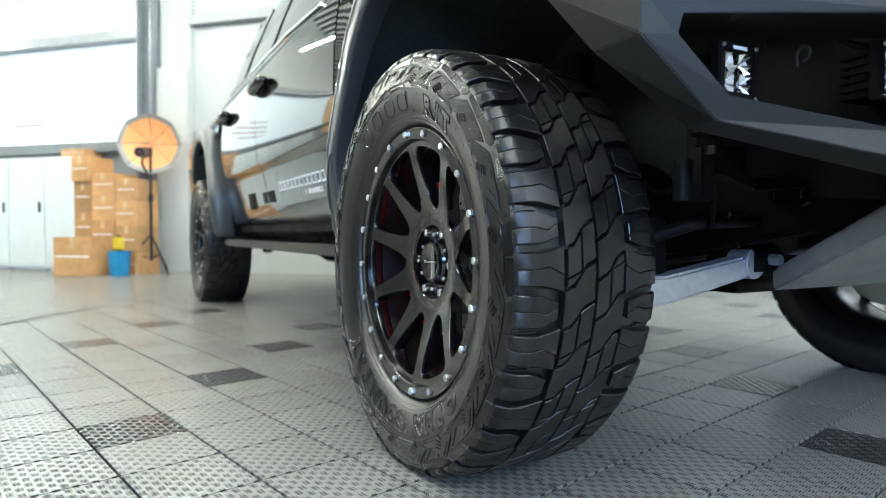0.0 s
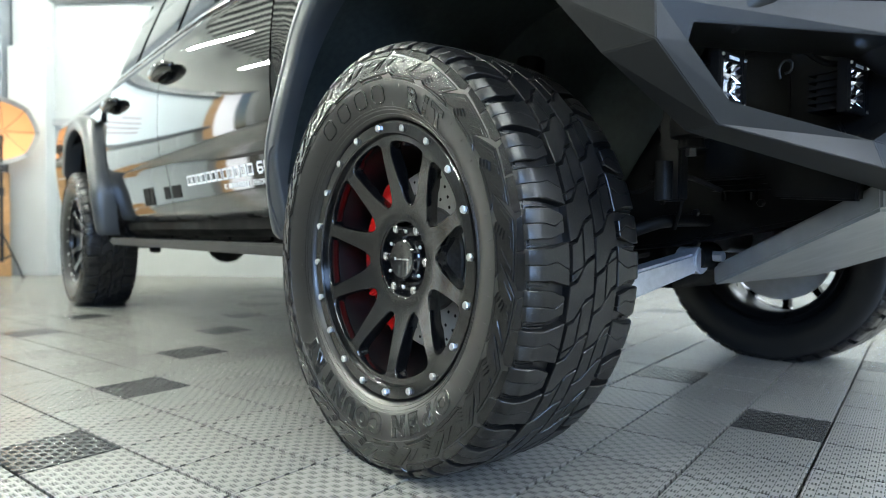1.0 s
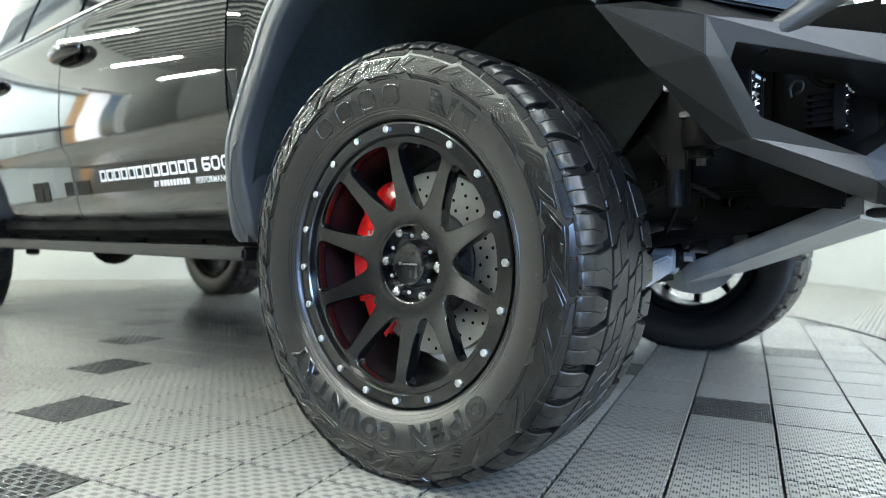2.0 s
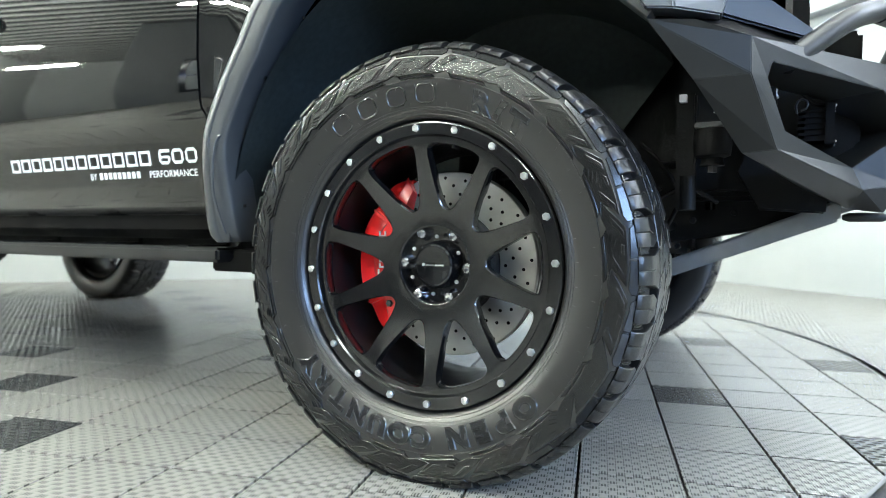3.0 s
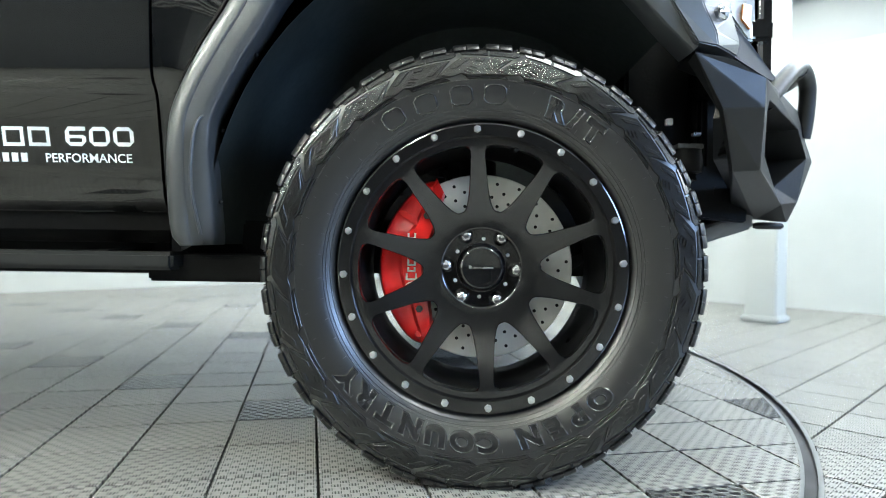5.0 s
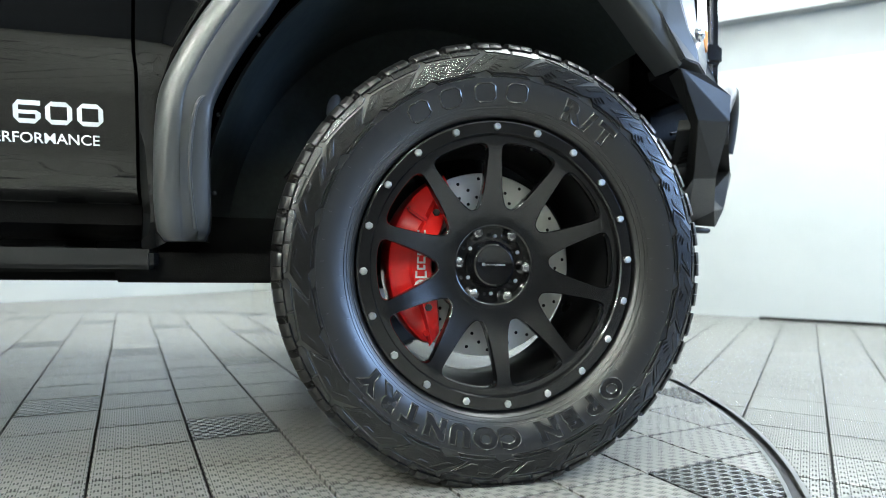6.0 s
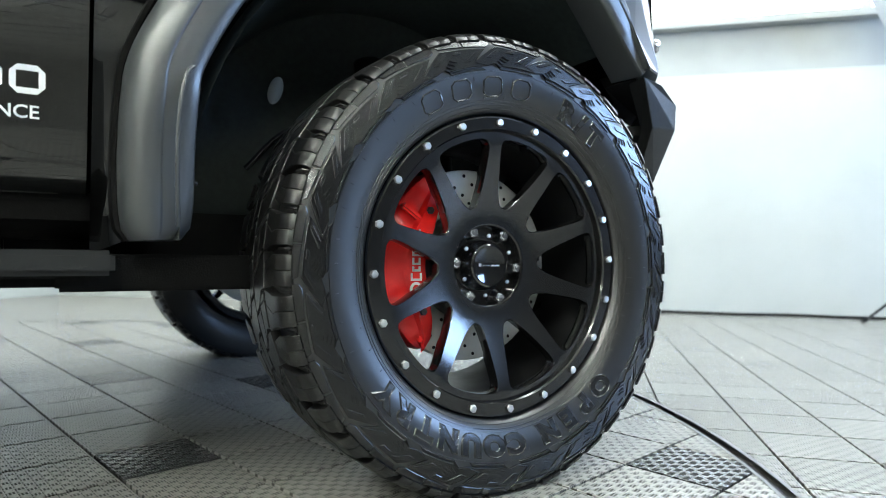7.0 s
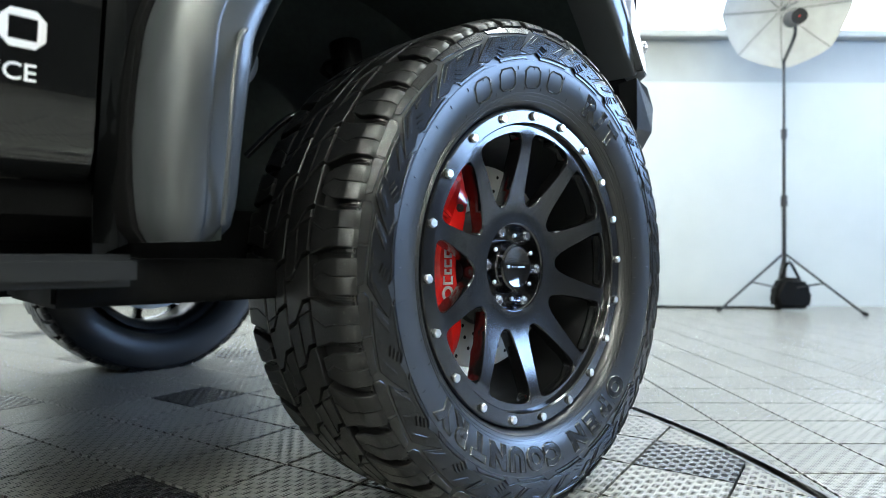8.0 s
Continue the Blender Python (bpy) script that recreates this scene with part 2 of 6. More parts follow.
def tube(points, r, n=12, radii=None, caps=True):
    """A round bar along points."""
    pts = [Vector(p) for p in points]
    v, f = [], []
    side = None
    for i, p in enumerate(pts):
        d = (pts[min(i + 1, len(pts) - 1)] - pts[max(i - 1, 0)]).normalized()
        if side is None:
            side = d.orthogonal().normalized()
        side = (side - d * side.dot(d)).normalized()
        up = d.cross(side)
        q = radii[i] if radii else r
        v += [tuple(p + q * (math.cos(2 * math.pi * k / n) * side + math.sin(2 * math.pi * k / n) * up)) for k in range(n)]
    for i in range(len(pts) - 1):
        for k in range(n):
            w = (k + 1) % n
            f.append((i * n + k, i * n + w, (i + 1) * n + w, (i + 1) * n + k))
    if caps:
        f += [tuple(range(n))[::-1], tuple(range((len(pts) - 1) * n, len(pts) * n))]
    return v, f


def join(*vf):
    v, f = [], []
    for a, b in vf:
        k = len(v)
        v += list(a)
        f += [tuple(i + k for i in q) for q in b]
    return v, f


def smooth_path(points, steps=6, closed=False):
    """Catmull-Rom through points."""
    p = [Vector(q) for q in points]
    out = []
    for i in range(len(p) - 1):
        a, b, c, d = p[max(i - 1, 0)], p[i], p[i + 1], p[min(i + 2, len(p) - 1)]
        for k in range(steps):
            t = k / steps
            out.append(0.5 * ((2 * b) + (c - a) * t + (2 * a - 5 * b + 4 * c - d) * t * t + (3 * b - a - 3 * c + d) * t ** 3))
    out.append(p[-1])
    return out


def plate(poly, offset):
    """A flat polygon with thickness: poly in 3D, moved by offset for its back."""
    n = len(poly)
    o = Vector(offset)
    v = [Vector(p) for p in poly] + [Vector(p) + o for p in poly]
    f = [tuple(range(n)), tuple(range(2 * n - 1, n - 1, -1))]
    f += [(i, (i + 1) % n, n + (i + 1) % n, n + i) for i in range(n)]
    return v, f


def bevelled(vf, w, seg=2, ang=25):
    """The same closed mesh with its sharp edges rounded."""
    bm = bmesh.new()
    vs = [bm.verts.new(p) for p in vf[0]]
    for q in vf[1]:
        bm.faces.new([vs[i] for i in q])
    bmesh.ops.recalc_face_normals(bm, faces=bm.faces)
    ed = [e for e in bm.edges if len(e.link_faces) == 2 and e.calc_face_angle(0) > radians(ang)]
    bmesh.ops.bevel(bm, geom=ed, offset=w, segments=seg, affect="EDGES", clamp_overlap=True)
    bm.verts.index_update()
    v = [tuple(q.co) for q in bm.verts]
    f = [tuple(q.index for q in p.verts) for p in bm.faces]
    bm.free()
    return v, f


def hex_head(r, h, n=6):
    """A bolt head with a chamfered crown, along -Y."""
    v, f = [], []
    for q, y in ((r, 0.0), (r, -h * 0.7), (r * 0.8, -h)):
        v += [(q * math.cos(2 * math.pi * k / n), y, q * math.sin(2 * math.pi * k / n)) for k in range(n)]
    for a in range(2):
        for k in range(n):
            f.append((a * n + k, a * n + (k + 1) % n, (a + 1) * n + (k + 1) % n, (a + 1) * n + k))
    f.append(tuple(range(2 * n, 3 * n)))
    return v, f


# ---------- wheel ----------
HUB = Vector((0.003, 0.0, 0.430))
YM = 0.127          # middle of the tread
LUGS = 42
PITCH = 2 * math.pi / LUGS
PHASE = radians(5.2)
R_TOP, R_FLOOR = 0.449, 0.4315
SIDE = [(0.2925, 0.014), (0.2935, 0.003), (0.2980, -0.004), (0.307, -0.0115), (0.322, -0.0195), (0.340, -0.0255), (0.360, -0.029), (0.380, -0.030), (0.398, -0.0285), (0.414, -0.0262), (0.4225, -0.0215), (0.4275, -0.0125), (0.4310, 0.0)]


def side_y(r):
    for (a, ya), (b, yb) in zip(SIDE, SIDE[1:]):
        if r <= b:
            return ya + (yb - ya) * (r - a) / (b - a)
    return SIDE[-1][1]


def on_side(th, r, h=0.0):
    """A point on the outer sidewall, raised by h."""
    s = (side_y(r + 0.004) - side_y(r - 0.004)) / 0.008
    k = 1 / math.hypot(1, s)
    rr, y = r + h * s * k, side_y(r) - h * k
    return (rr * math.cos(th), y, rr * math.sin(th))


def squash(v, z=-0.430):
    """Sits the tyre on the ground: flattens the foot and bulges it a little."""
    out = []
    for x, y, q in v:
        lo = z + 0.0008
        if q < lo + 0.03:
            s = max(0.0, min(1.0, (lo + 0.03 - q) / 0.05))
            y = YM + (y - YM) * (1 + 0.05 * s)
        out.append((x, y, max(q, lo)))
    return out


def tread_point(u, q, r, sgn):
    """Tread place: u in pitches round the wheel, q from the tread's middle outwards; the inner side is the outer one turned about."""
    th = (u if sgn > 0 else 0.9 - u) * PITCH + PHASE
    return (r * math.cos(th), YM - sgn * q, r * math.sin(th))


def tread_block(poly, sgn):
    """A flat-topped block over corners (pitches, q), its top drawn in by a narrow chamfer."""
    n = len(poly)
    cu, cv = sum(p[0] for p in poly) / n, sum(p[1] for p in poly) / n
    v = []
    for inset, drop in ((0.0, None), (0.0004, 0.0016), (0.0017, 0.0)):
        for u, q in poly:
            d = math.hypot((u - cu) * PITCH * R_TOP, q - cv)
            k = 1 - inset / d
            a, b = cu + (u - cu) * k, cv + (q - cv) * k
            v.append(tread_point(a, b, R_FLOOR - 0.002 if drop is None else crown(b) - drop, sgn))
    f = [tuple(range(2 * n, 3 * n))]
    for w in (0, n):
        f += [(w + i, w + (i + 1) % n, w + n + (i + 1) % n, w + n + i) for i in range(n)]
    return v, f


def halves(poly, k, skew, gap=0.0008):
    """Cuts a block's outline in two along a slanted sipe at pitch k, leaving a narrow slot."""
    out = []
    for sg in (-1, 1):
        edge = k + sg * gap / R_TOP / PITCH
        ring, n = [], len(poly)
        for i in range(n):
            (a, v), (b, w) = poly[i], poly[(i + 1) % n]
            da, db = sg * (a - edge - skew * v), sg * (b - edge - skew * w)
            if da >= 0:
                ring.append((a, v))
            if da * db < 0:
                t = da / (da - db)
                ring.append((a + (b - a) * t, v + (w - v) * t))
        if len(ring) > 2:
            out.append(ring)
    return out


def crown(q):
    return R_TOP - 0.30 * q * q


def shoulder_lug(u0, u1, b0, b1, vin, low, sgn):
    """A lug that runs over the shoulder, its inner end bent, cut in two by a zigzag sipe."""
    vl = 0.1490
    sec = [(R_FLOOR - 0.004, vin), (crown(vin) - 0.0015, vin + 0.0006), (crown(vin + 0.002), vin + 0.0022), (crown(0.086), 0.086), (crown(0.096), 0.096), (crown(0.106), 0.106), (crown(0.116), 0.116),
           (crown(0.126) - 0.0002, 0.126), (crown(0.1285) - 0.0012, 0.1290), (0.4352, 0.1448), (0.4315, 0.1478), (low, vl + 0.0012), (low - 0.002, vl - 0.012), (R_FLOOR - 0.008, 0.12)]
    n = len(sec)

    def bend(q):
        return max(0.0, (0.106 - q) / (0.106 - vin))

    def zig(q):
        return 0.0 if q > 0.116 else (-0.07 * (0.116 - q) / 0.02 if q > 0.096 else -0.07 + 0.16 * (0.096 - q) / 0.02)

    def edge(q, t):
        lo, hi = u0 + b0 * bend(q), u1 + b1 * bend(q)
        mid = (lo + hi) / 2 + zig(q) * (1 if b0 > 0 else -0.9)
        g = 0.010
        return (lo, lo + 0.02, mid - g - 0.012, mid - g, mid + g, mid + g + 0.012, hi - 0.02, hi)[t]

    out = []
    for cuts in ((0, 1, 2, 3), (4, 5, 6, 7)):
        v, f = [], []
        for t in cuts:
            dip = {0: 0.0016, 7: 0.0016, 3: 0.0006, 4: 0.0006}.get(t, 0.0)
            v += [tread_point(edge(q, t), q, r - dip, sgn) for r, q in sec]
        for i in range(3):
            f += [(i * n + q, i * n + (q + 1) % n, (i + 1) * n + (q + 1) % n, (i + 1) * n + q) for q in range(n)]
        f += [tuple(range(n)), tuple(range(3 * n, 4 * n))]
        out.append((v, f))
    return out


def groove_step(a, b, v0, v1, h, sgn):
    """A low bar across the outer end of a groove between two lugs."""
    v = [tread_point(u, q, r, sgn) for u in (a, b) for q, r in ((v0, R_FLOOR - 0.006), (v0 + 0.002, R_FLOOR + h - 0.001), (0.136, R_FLOOR + h - 0.003), (v1, 0.427), (v1 - 0.008, 0.415))]
    f = [(0, 1, 2, 3, 4), (5, 6, 7, 8, 9)] + [(i, (i + 1) % 5, 5 + (i + 1) % 5, 5 + i) for i in range(5)]
    return v, f


def ring_at(lo, hi, a, b):
    """The outline of a bent, slanted centre block between lengthwise lines lo and hi."""
    knots = [(0.0, 0.0640), (0.09, 0.0470), (0.55, 0.0235), (0.70, 0.0022)]

    def lean(q):
        for (u, v), (w, x) in zip(knots, knots[1:]):
            if q >= x:
                return u + (w - u) * (v - q) / (v - x)
        return knots[-1][0]

    qs = [hi] + [q for _, q in knots if lo + 0.002 < q < hi - 0.002] + [lo]
    return [(a + lean(q), q) for q in qs] + [(b + lean(q), q) for q in reversed(qs)]


# centre blocks: one whole, the next split lengthwise by a narrow slot and cut by a fine sipe
CENTRE = [(ring_at(0.0022, 0.0640, 0.045, 0.955), 9.0, 0.0), (ring_at(0.0325, 0.0600, 1.045, 1.955), 1.62, -6.0), (ring_at(0.0022, 0.0292, 1.045, 1.955), 9.0, 0.0)]


def build_tyre():
    """Carcass and tread of an all-terrain tyre: long and short shoulder lugs, slanted centre blocks with fine sipes."""
    prof = SIDE + [(0.4314, 0.012), (R_FLOOR, 0.03), (R_FLOOR, 0.08), (R_FLOOR, YM)]
    prof = prof + [(r, 2 * YM - y) for r, y in reversed(prof[:-1])] + [(0.262, 0.22), (0.262, 0.03)]
    pieces = [revolve(prof, 168, True)]
    v, f = join(*pieces)
    body = mesh_of("tyre", squash(v), f, RUBBER_SIDE, 28)
    lugs = []
    for i in range(LUGS // 2):
        o = 2 * i
        for sgn in (1, -1):
            for lug in (shoulder_lug(o + 0.115, o + 0.885, 0.17, -0.17, 0.0745, 0.4262, sgn), shoulder_lug(o + 1.115, o + 1.885, -0.15, 0.17, 0.0655, 0.4262, sgn)):
                v, f = join(*lug)
                lugs.append(mesh_of("tread_lug", squash(v), f, RUBBER, 28))
            for k in (0, 1):
                v, f = join(groove_step(o + k - 0.062, o + k - 0.026, 0.106, 0.1455, 0.0062, sgn), groove_step(o + k - 0.006, o + k + 0.034, 0.100, 0.1455, 0.0036, sgn))
                lugs.append(mesh_of("groove_bar", squash(v), f, RUBBER, 28))
            for poly, cut, skew in CENTRE:
                v, f = join(*[tread_block([(o + u, q) for u, q in h], sgn) for h in (halves(poly, cut, skew) if cut < 5 else [poly])])
                lugs.append(mesh_of("tread_block", squash(v), f, RUBBER, 28))
    return body, lugs


def ridge(path, w, h, flat=0.45):
    """A raised bead along (angle, radius) points on the sidewall."""
    v, f = [], []
    n = len(path)
    for i, (th, r) in enumerate(path):
        a, b = path[max(i - 1, 0)], path[min(i + 1, n - 1)]
        dx, dy = (b[0] - a[0]) * r, b[1] - a[1]
        k = math.hypot(dx, dy) or 1
        nx, ny = -dy / k, dx / k
        for s, q in ((-1, -0.0006), (-flat, h), (flat, h), (1, -0.0006)):
            v.append(on_side(th + nx * s * w / 2 / r, r + ny * s * w / 2, q))
    for i in range(n - 1):
        for k in range(3):
            f.append((i * 4 + k, i * 4 + k + 1, i * 4 + k + 5, i * 4 + k + 4))
    f += [(0, 1, 2, 3), (4 * n - 4, 4 * n - 3, 4 * n - 2, 4 * n - 1)]
    return v, f


def offset_ring(ring, d):
    """A closed outline moved inwards by d, with mitred corners."""
    area = sum(a[0] * b[1] - b[0] * a[1] for a, b in zip(ring, ring[1:] + ring[:1]))
    sg = 1 if area > 0 else -1
    out = []
    for i, p in enumerate(ring):
        a, b = ring[i - 1], ring[(i + 1) % len(ring)]
        n1, n2 = Vector((a[1] - p[1], p[0] - a[0])).normalized(), Vector((p[1] - b[1], b[0] - p[0])).normalized()
        n = (n1 + n2)
        n = n / max(0.5, n.length_squared / 2) * sg
        out.append((p[0] + n.x * d, p[1] + n.y * d))
    return out


def moulded_plate(poly, height):
    """A raised plate on the sidewall from corners (metres along, radius): sloped walls, a narrow chamfer, a top that follows the tyre's curve."""
    ring = []
    for a, b in zip(poly, poly[1:] + poly[:1]):
        k = max(1, int(math.hypot(b[0] - a[0], b[1] - a[1]) / 0.008))
        ring += [(a[0] + (b[0] - a[0]) * i / k, a[1] + (b[1] - a[1]) * i / k) for i in range(k)]
    rings = [offset_ring(ring, -0.0005), offset_ring(ring, 0.0002), offset_ring(ring, 0.0011)]
    hs = (-0.0008, height - 0.0007, height)
    bm = bmesh.new()
    vs = [[bm.verts.new((x, r, h)) for x, r in q] for q, h in zip(rings, hs)]
    n = len(ring)
    for a, b in zip(vs, vs[1:]):
        for i in range(n):
            bm.faces.new((a[i], a[(i + 1) % n], b[(i + 1) % n], b[i]))
    bm.faces.new(vs[2])
    lo, hi = min(p[0] for p in ring), max(p[0] for p in ring)
    x = math.floor(lo / 0.009) * 0.009 + 0.0093
    while x < hi:
        top = [q for q in bm.faces if all(abs(w.co.z - height) < 1e-6 for w in q.verts)]
        bmesh.ops.bisect_plane(bm, geom=top + list({e for q in top for e in q.edges}) + list({w for q in top for w in q.verts}), plane_co=(x, 0, 0), plane_no=(1, 0, 0))
        x += 0.009
    bm.verts.index_update()
    v = [on_side(w.co.x / 0.395, w.co.y, w.co.z) for w in bm.verts]
    f = [tuple(w.index for w in q.verts) for q in bm.faces]
    bm.free()
    return v, f


# one repeat of the moulded shoulder pattern, in parts of a repeat and radius
BAND = [(0.63, 0.3755), (1.36, 0.3750), (1.47, 0.3800), (1.63, 0.3755), (1.87, 0.3825), (1.44, 0.4120), (1.14, 0.4095), (0.63, 0.4068), (0.87, 0.3825)]
LOW = [[(0.52, 0.4155), (0.60, 0.4105), (1.00, 0.4120), (1.00, 0.4245), (0.52, 0.4245)], [(1.02, 0.4122), (1.14, 0.4132), (1.43, 0.4160), (1.48, 0.4245), (1.02, 0.4245)]]
TIER = [[(0.70, 0.4025), (0.80, 0.4038), (1.06, 0.3856), (0.95, 0.3842)], [(1.30, 0.4066), (1.40, 0.4078), (1.64, 0.3912), (1.54, 0.3895)], [(1.06, 0.4050), (1.20, 0.4062), (1.24, 0.4010), (1.10, 0.3995)]]
LIP = [(0.66, 0.3685), (1.36, 0.3682), (1.40, 0.3735), (0.74, 0.3742)]
HATCH = [(1.20, 0.3875), (1.32, 0.3930), (1.46, 0.3800), (1.37, 0.3735)]


def build_side_relief():
    """The moulded shoulder band of the sidewall: bent plates with deep slots, hatch bars and a thin line at the lugs."""
    P = 2 * PITCH
    wide = P * 0.395

    def put(poly):
        return [(u * wide, q) for u, q in poly]

    unit = [moulded_plate(put(BAND), 0.0030), moulded_plate(put(LIP), 0.0022)] + [moulded_plate(put(q), 0.0016) for q in LOW] + [moulded_plate(put(q), 0.0044) for q in TIER]
    p = HATCH
    for k in range(4):
        t = k / 3
        a = [p[0][i] + (p[3][i] - p[0][i]) * t for i in (0, 1)]
        b = [p[1][i] + (p[2][i] - p[1][i]) * t for i in (0, 1)]
        unit.append(ridge([(a[0] * P, a[1]), (b[0] * P, b[1])], 0.0030, 0.0050, 0.5))
    v1, f1 = join(*unit)
    v, f = [], []
    for i in range(LUGS // 2):
        o = (2 * i - 0.2) * PITCH + PHASE
        c, s = math.cos(o), math.sin(o)
        f += [tuple(k + len(v) for k in q) for q in f1]
        v += [(px * c - pz * s, py, px * s + pz * c) for px, py, pz in v1]
    v, f = join((v, f), ridge([(2 * math.pi * k / 168, 0.4266) for k in range(169)], 0.0022, 0.0016, 0.5))
    return mesh_of("sidewall_relief", squash(v), f, RELIEF, 25)


def build_side_ribs():
    """Fine rings and vent ticks on the smooth part of the sidewall."""
    out = []
    for q, w in ((0.3665, 0.0022), (0.3145, 0.0016), (0.3090, 0.0022), (0.3015, 0.002)):
        out.append(ridge([(2 * math.pi * k / 168, q) for k in range(169)], w, 0.0010))
    rnd = random.Random(4)
    for k in range(96):
        th = 2 * math.pi * (k + rnd.uniform(-0.2, 0.2)) / 96
        q = 0.318 if k % 2 else 0.352
        out.append(ridge([(th, q), (th, q + 0.006)], 0.0014, 0.0013))
    v, f = join(*out)
    return mesh_of("sidewall_ribs", squash(v), f, RUBBER_SIDE, 30)


def glyph_mesh(text, size, outline):
    """A word in the built-in font as raw mesh data, either filled or as an outline bead."""
    c = bpy.data.curves.new("glyph", "FONT")
    c.body, c.size, c.align_x, c.resolution_u = text, size, "CENTER", 3
    if outline:
        c.fill_mode, c.bevel_depth, c.bevel_resolution, c.offset, c.shear = "NONE", outline, 0, 0.0030, -0.12
    elif outline is None:
        c.offset, c.shear = 0.0030, -0.12
    else:
        c.offset = size * 0.012
    ob = new("glyph", c)
    bpy.context.view_layer.update()
    me = bpy.data.meshes.new_from_object(ob.evaluated_get(bpy.context.evaluated_depsgraph_get()))
    v = [tuple(q.co) for q in me.vertices]
    f = [tuple(p.vertices) for p in me.polygons]
    bpy.data.objects.remove(ob)
    bpy.data.curves.remove(c)
    bpy.data.meshes.remove(me)
    return v, f


def letter_block(w, h, bead):
    """A plain rounded block outline, standing for a maker's letter."""
    p = [(-w / 2 + 0.2 * w, 0), (w / 2 - 0.2 * w, 0), (w / 2, 0.2 * h), (w / 2, 0.8 * h), (w / 2 - 0.2 * w, h), (-w / 2 + 0.2 * w, h), (-w / 2, 0.8 * h), (-w / 2, 0.2 * h)]
    p = [(x, y, 0) for x, y in p]
    return tube(p + p[:2], bead, 4, caps=False)


def arc_word(ch, deg, r0, size, bead, plain=False):
    """One letter on the sidewall: a bead round a slightly raised face."""
    forms = [letter_block(size * 0.72, size * 0.72, bead)] if plain else [glyph_mesh(ch, size, bead), glyph_mesh(ch, size, None)]
    out = []
    for k, (v, f) in enumerate(forms):
        out.append(([on_side(radians(deg) - x * 1.22 / (r0 + y), r0 + y, z + (0.0005 if k == 0 else 0.0013)) for x, y, z in v], f))
    return join(*out)


def build_lettering(wheel):
    """Raised sidewall letters, each a part of its own; the maker's name as plain blocks."""
    words = list(zip("OPENCOUNTRY", (-47.7, -56.7, -65.1, -74.3, -88.1, -96.7, -105.6, -114.4, -123.4, -132.2, -140.7))) + list(zip("R/T", (66, 58.9, 51.8)))
    for ch, deg in words:
        part("letter", mesh_of("letter", *arc_word(ch, deg, 0.3225, 0.0475, 0.0018), LETTER, 40), wheel, "raised black rubber letter")
    for deg in (121.5, 110.0, 98.0, 86.9):
        part("letter_block", mesh_of("letter_block", *arc_word(".", deg, 0.3225, 0.0475, 0.0016, True), LETTER, 40), wheel, "plain raised rubber block")


def face_y(r):
    """How far the spoke face lies behind the ring, by radius."""
    k = max(0.0, min(1.0, (r - 0.10) / 0.15))
    return 0.050 - 0.038 * (k * k * (3 - 2 * k) * 0.5 + k * 0.5)


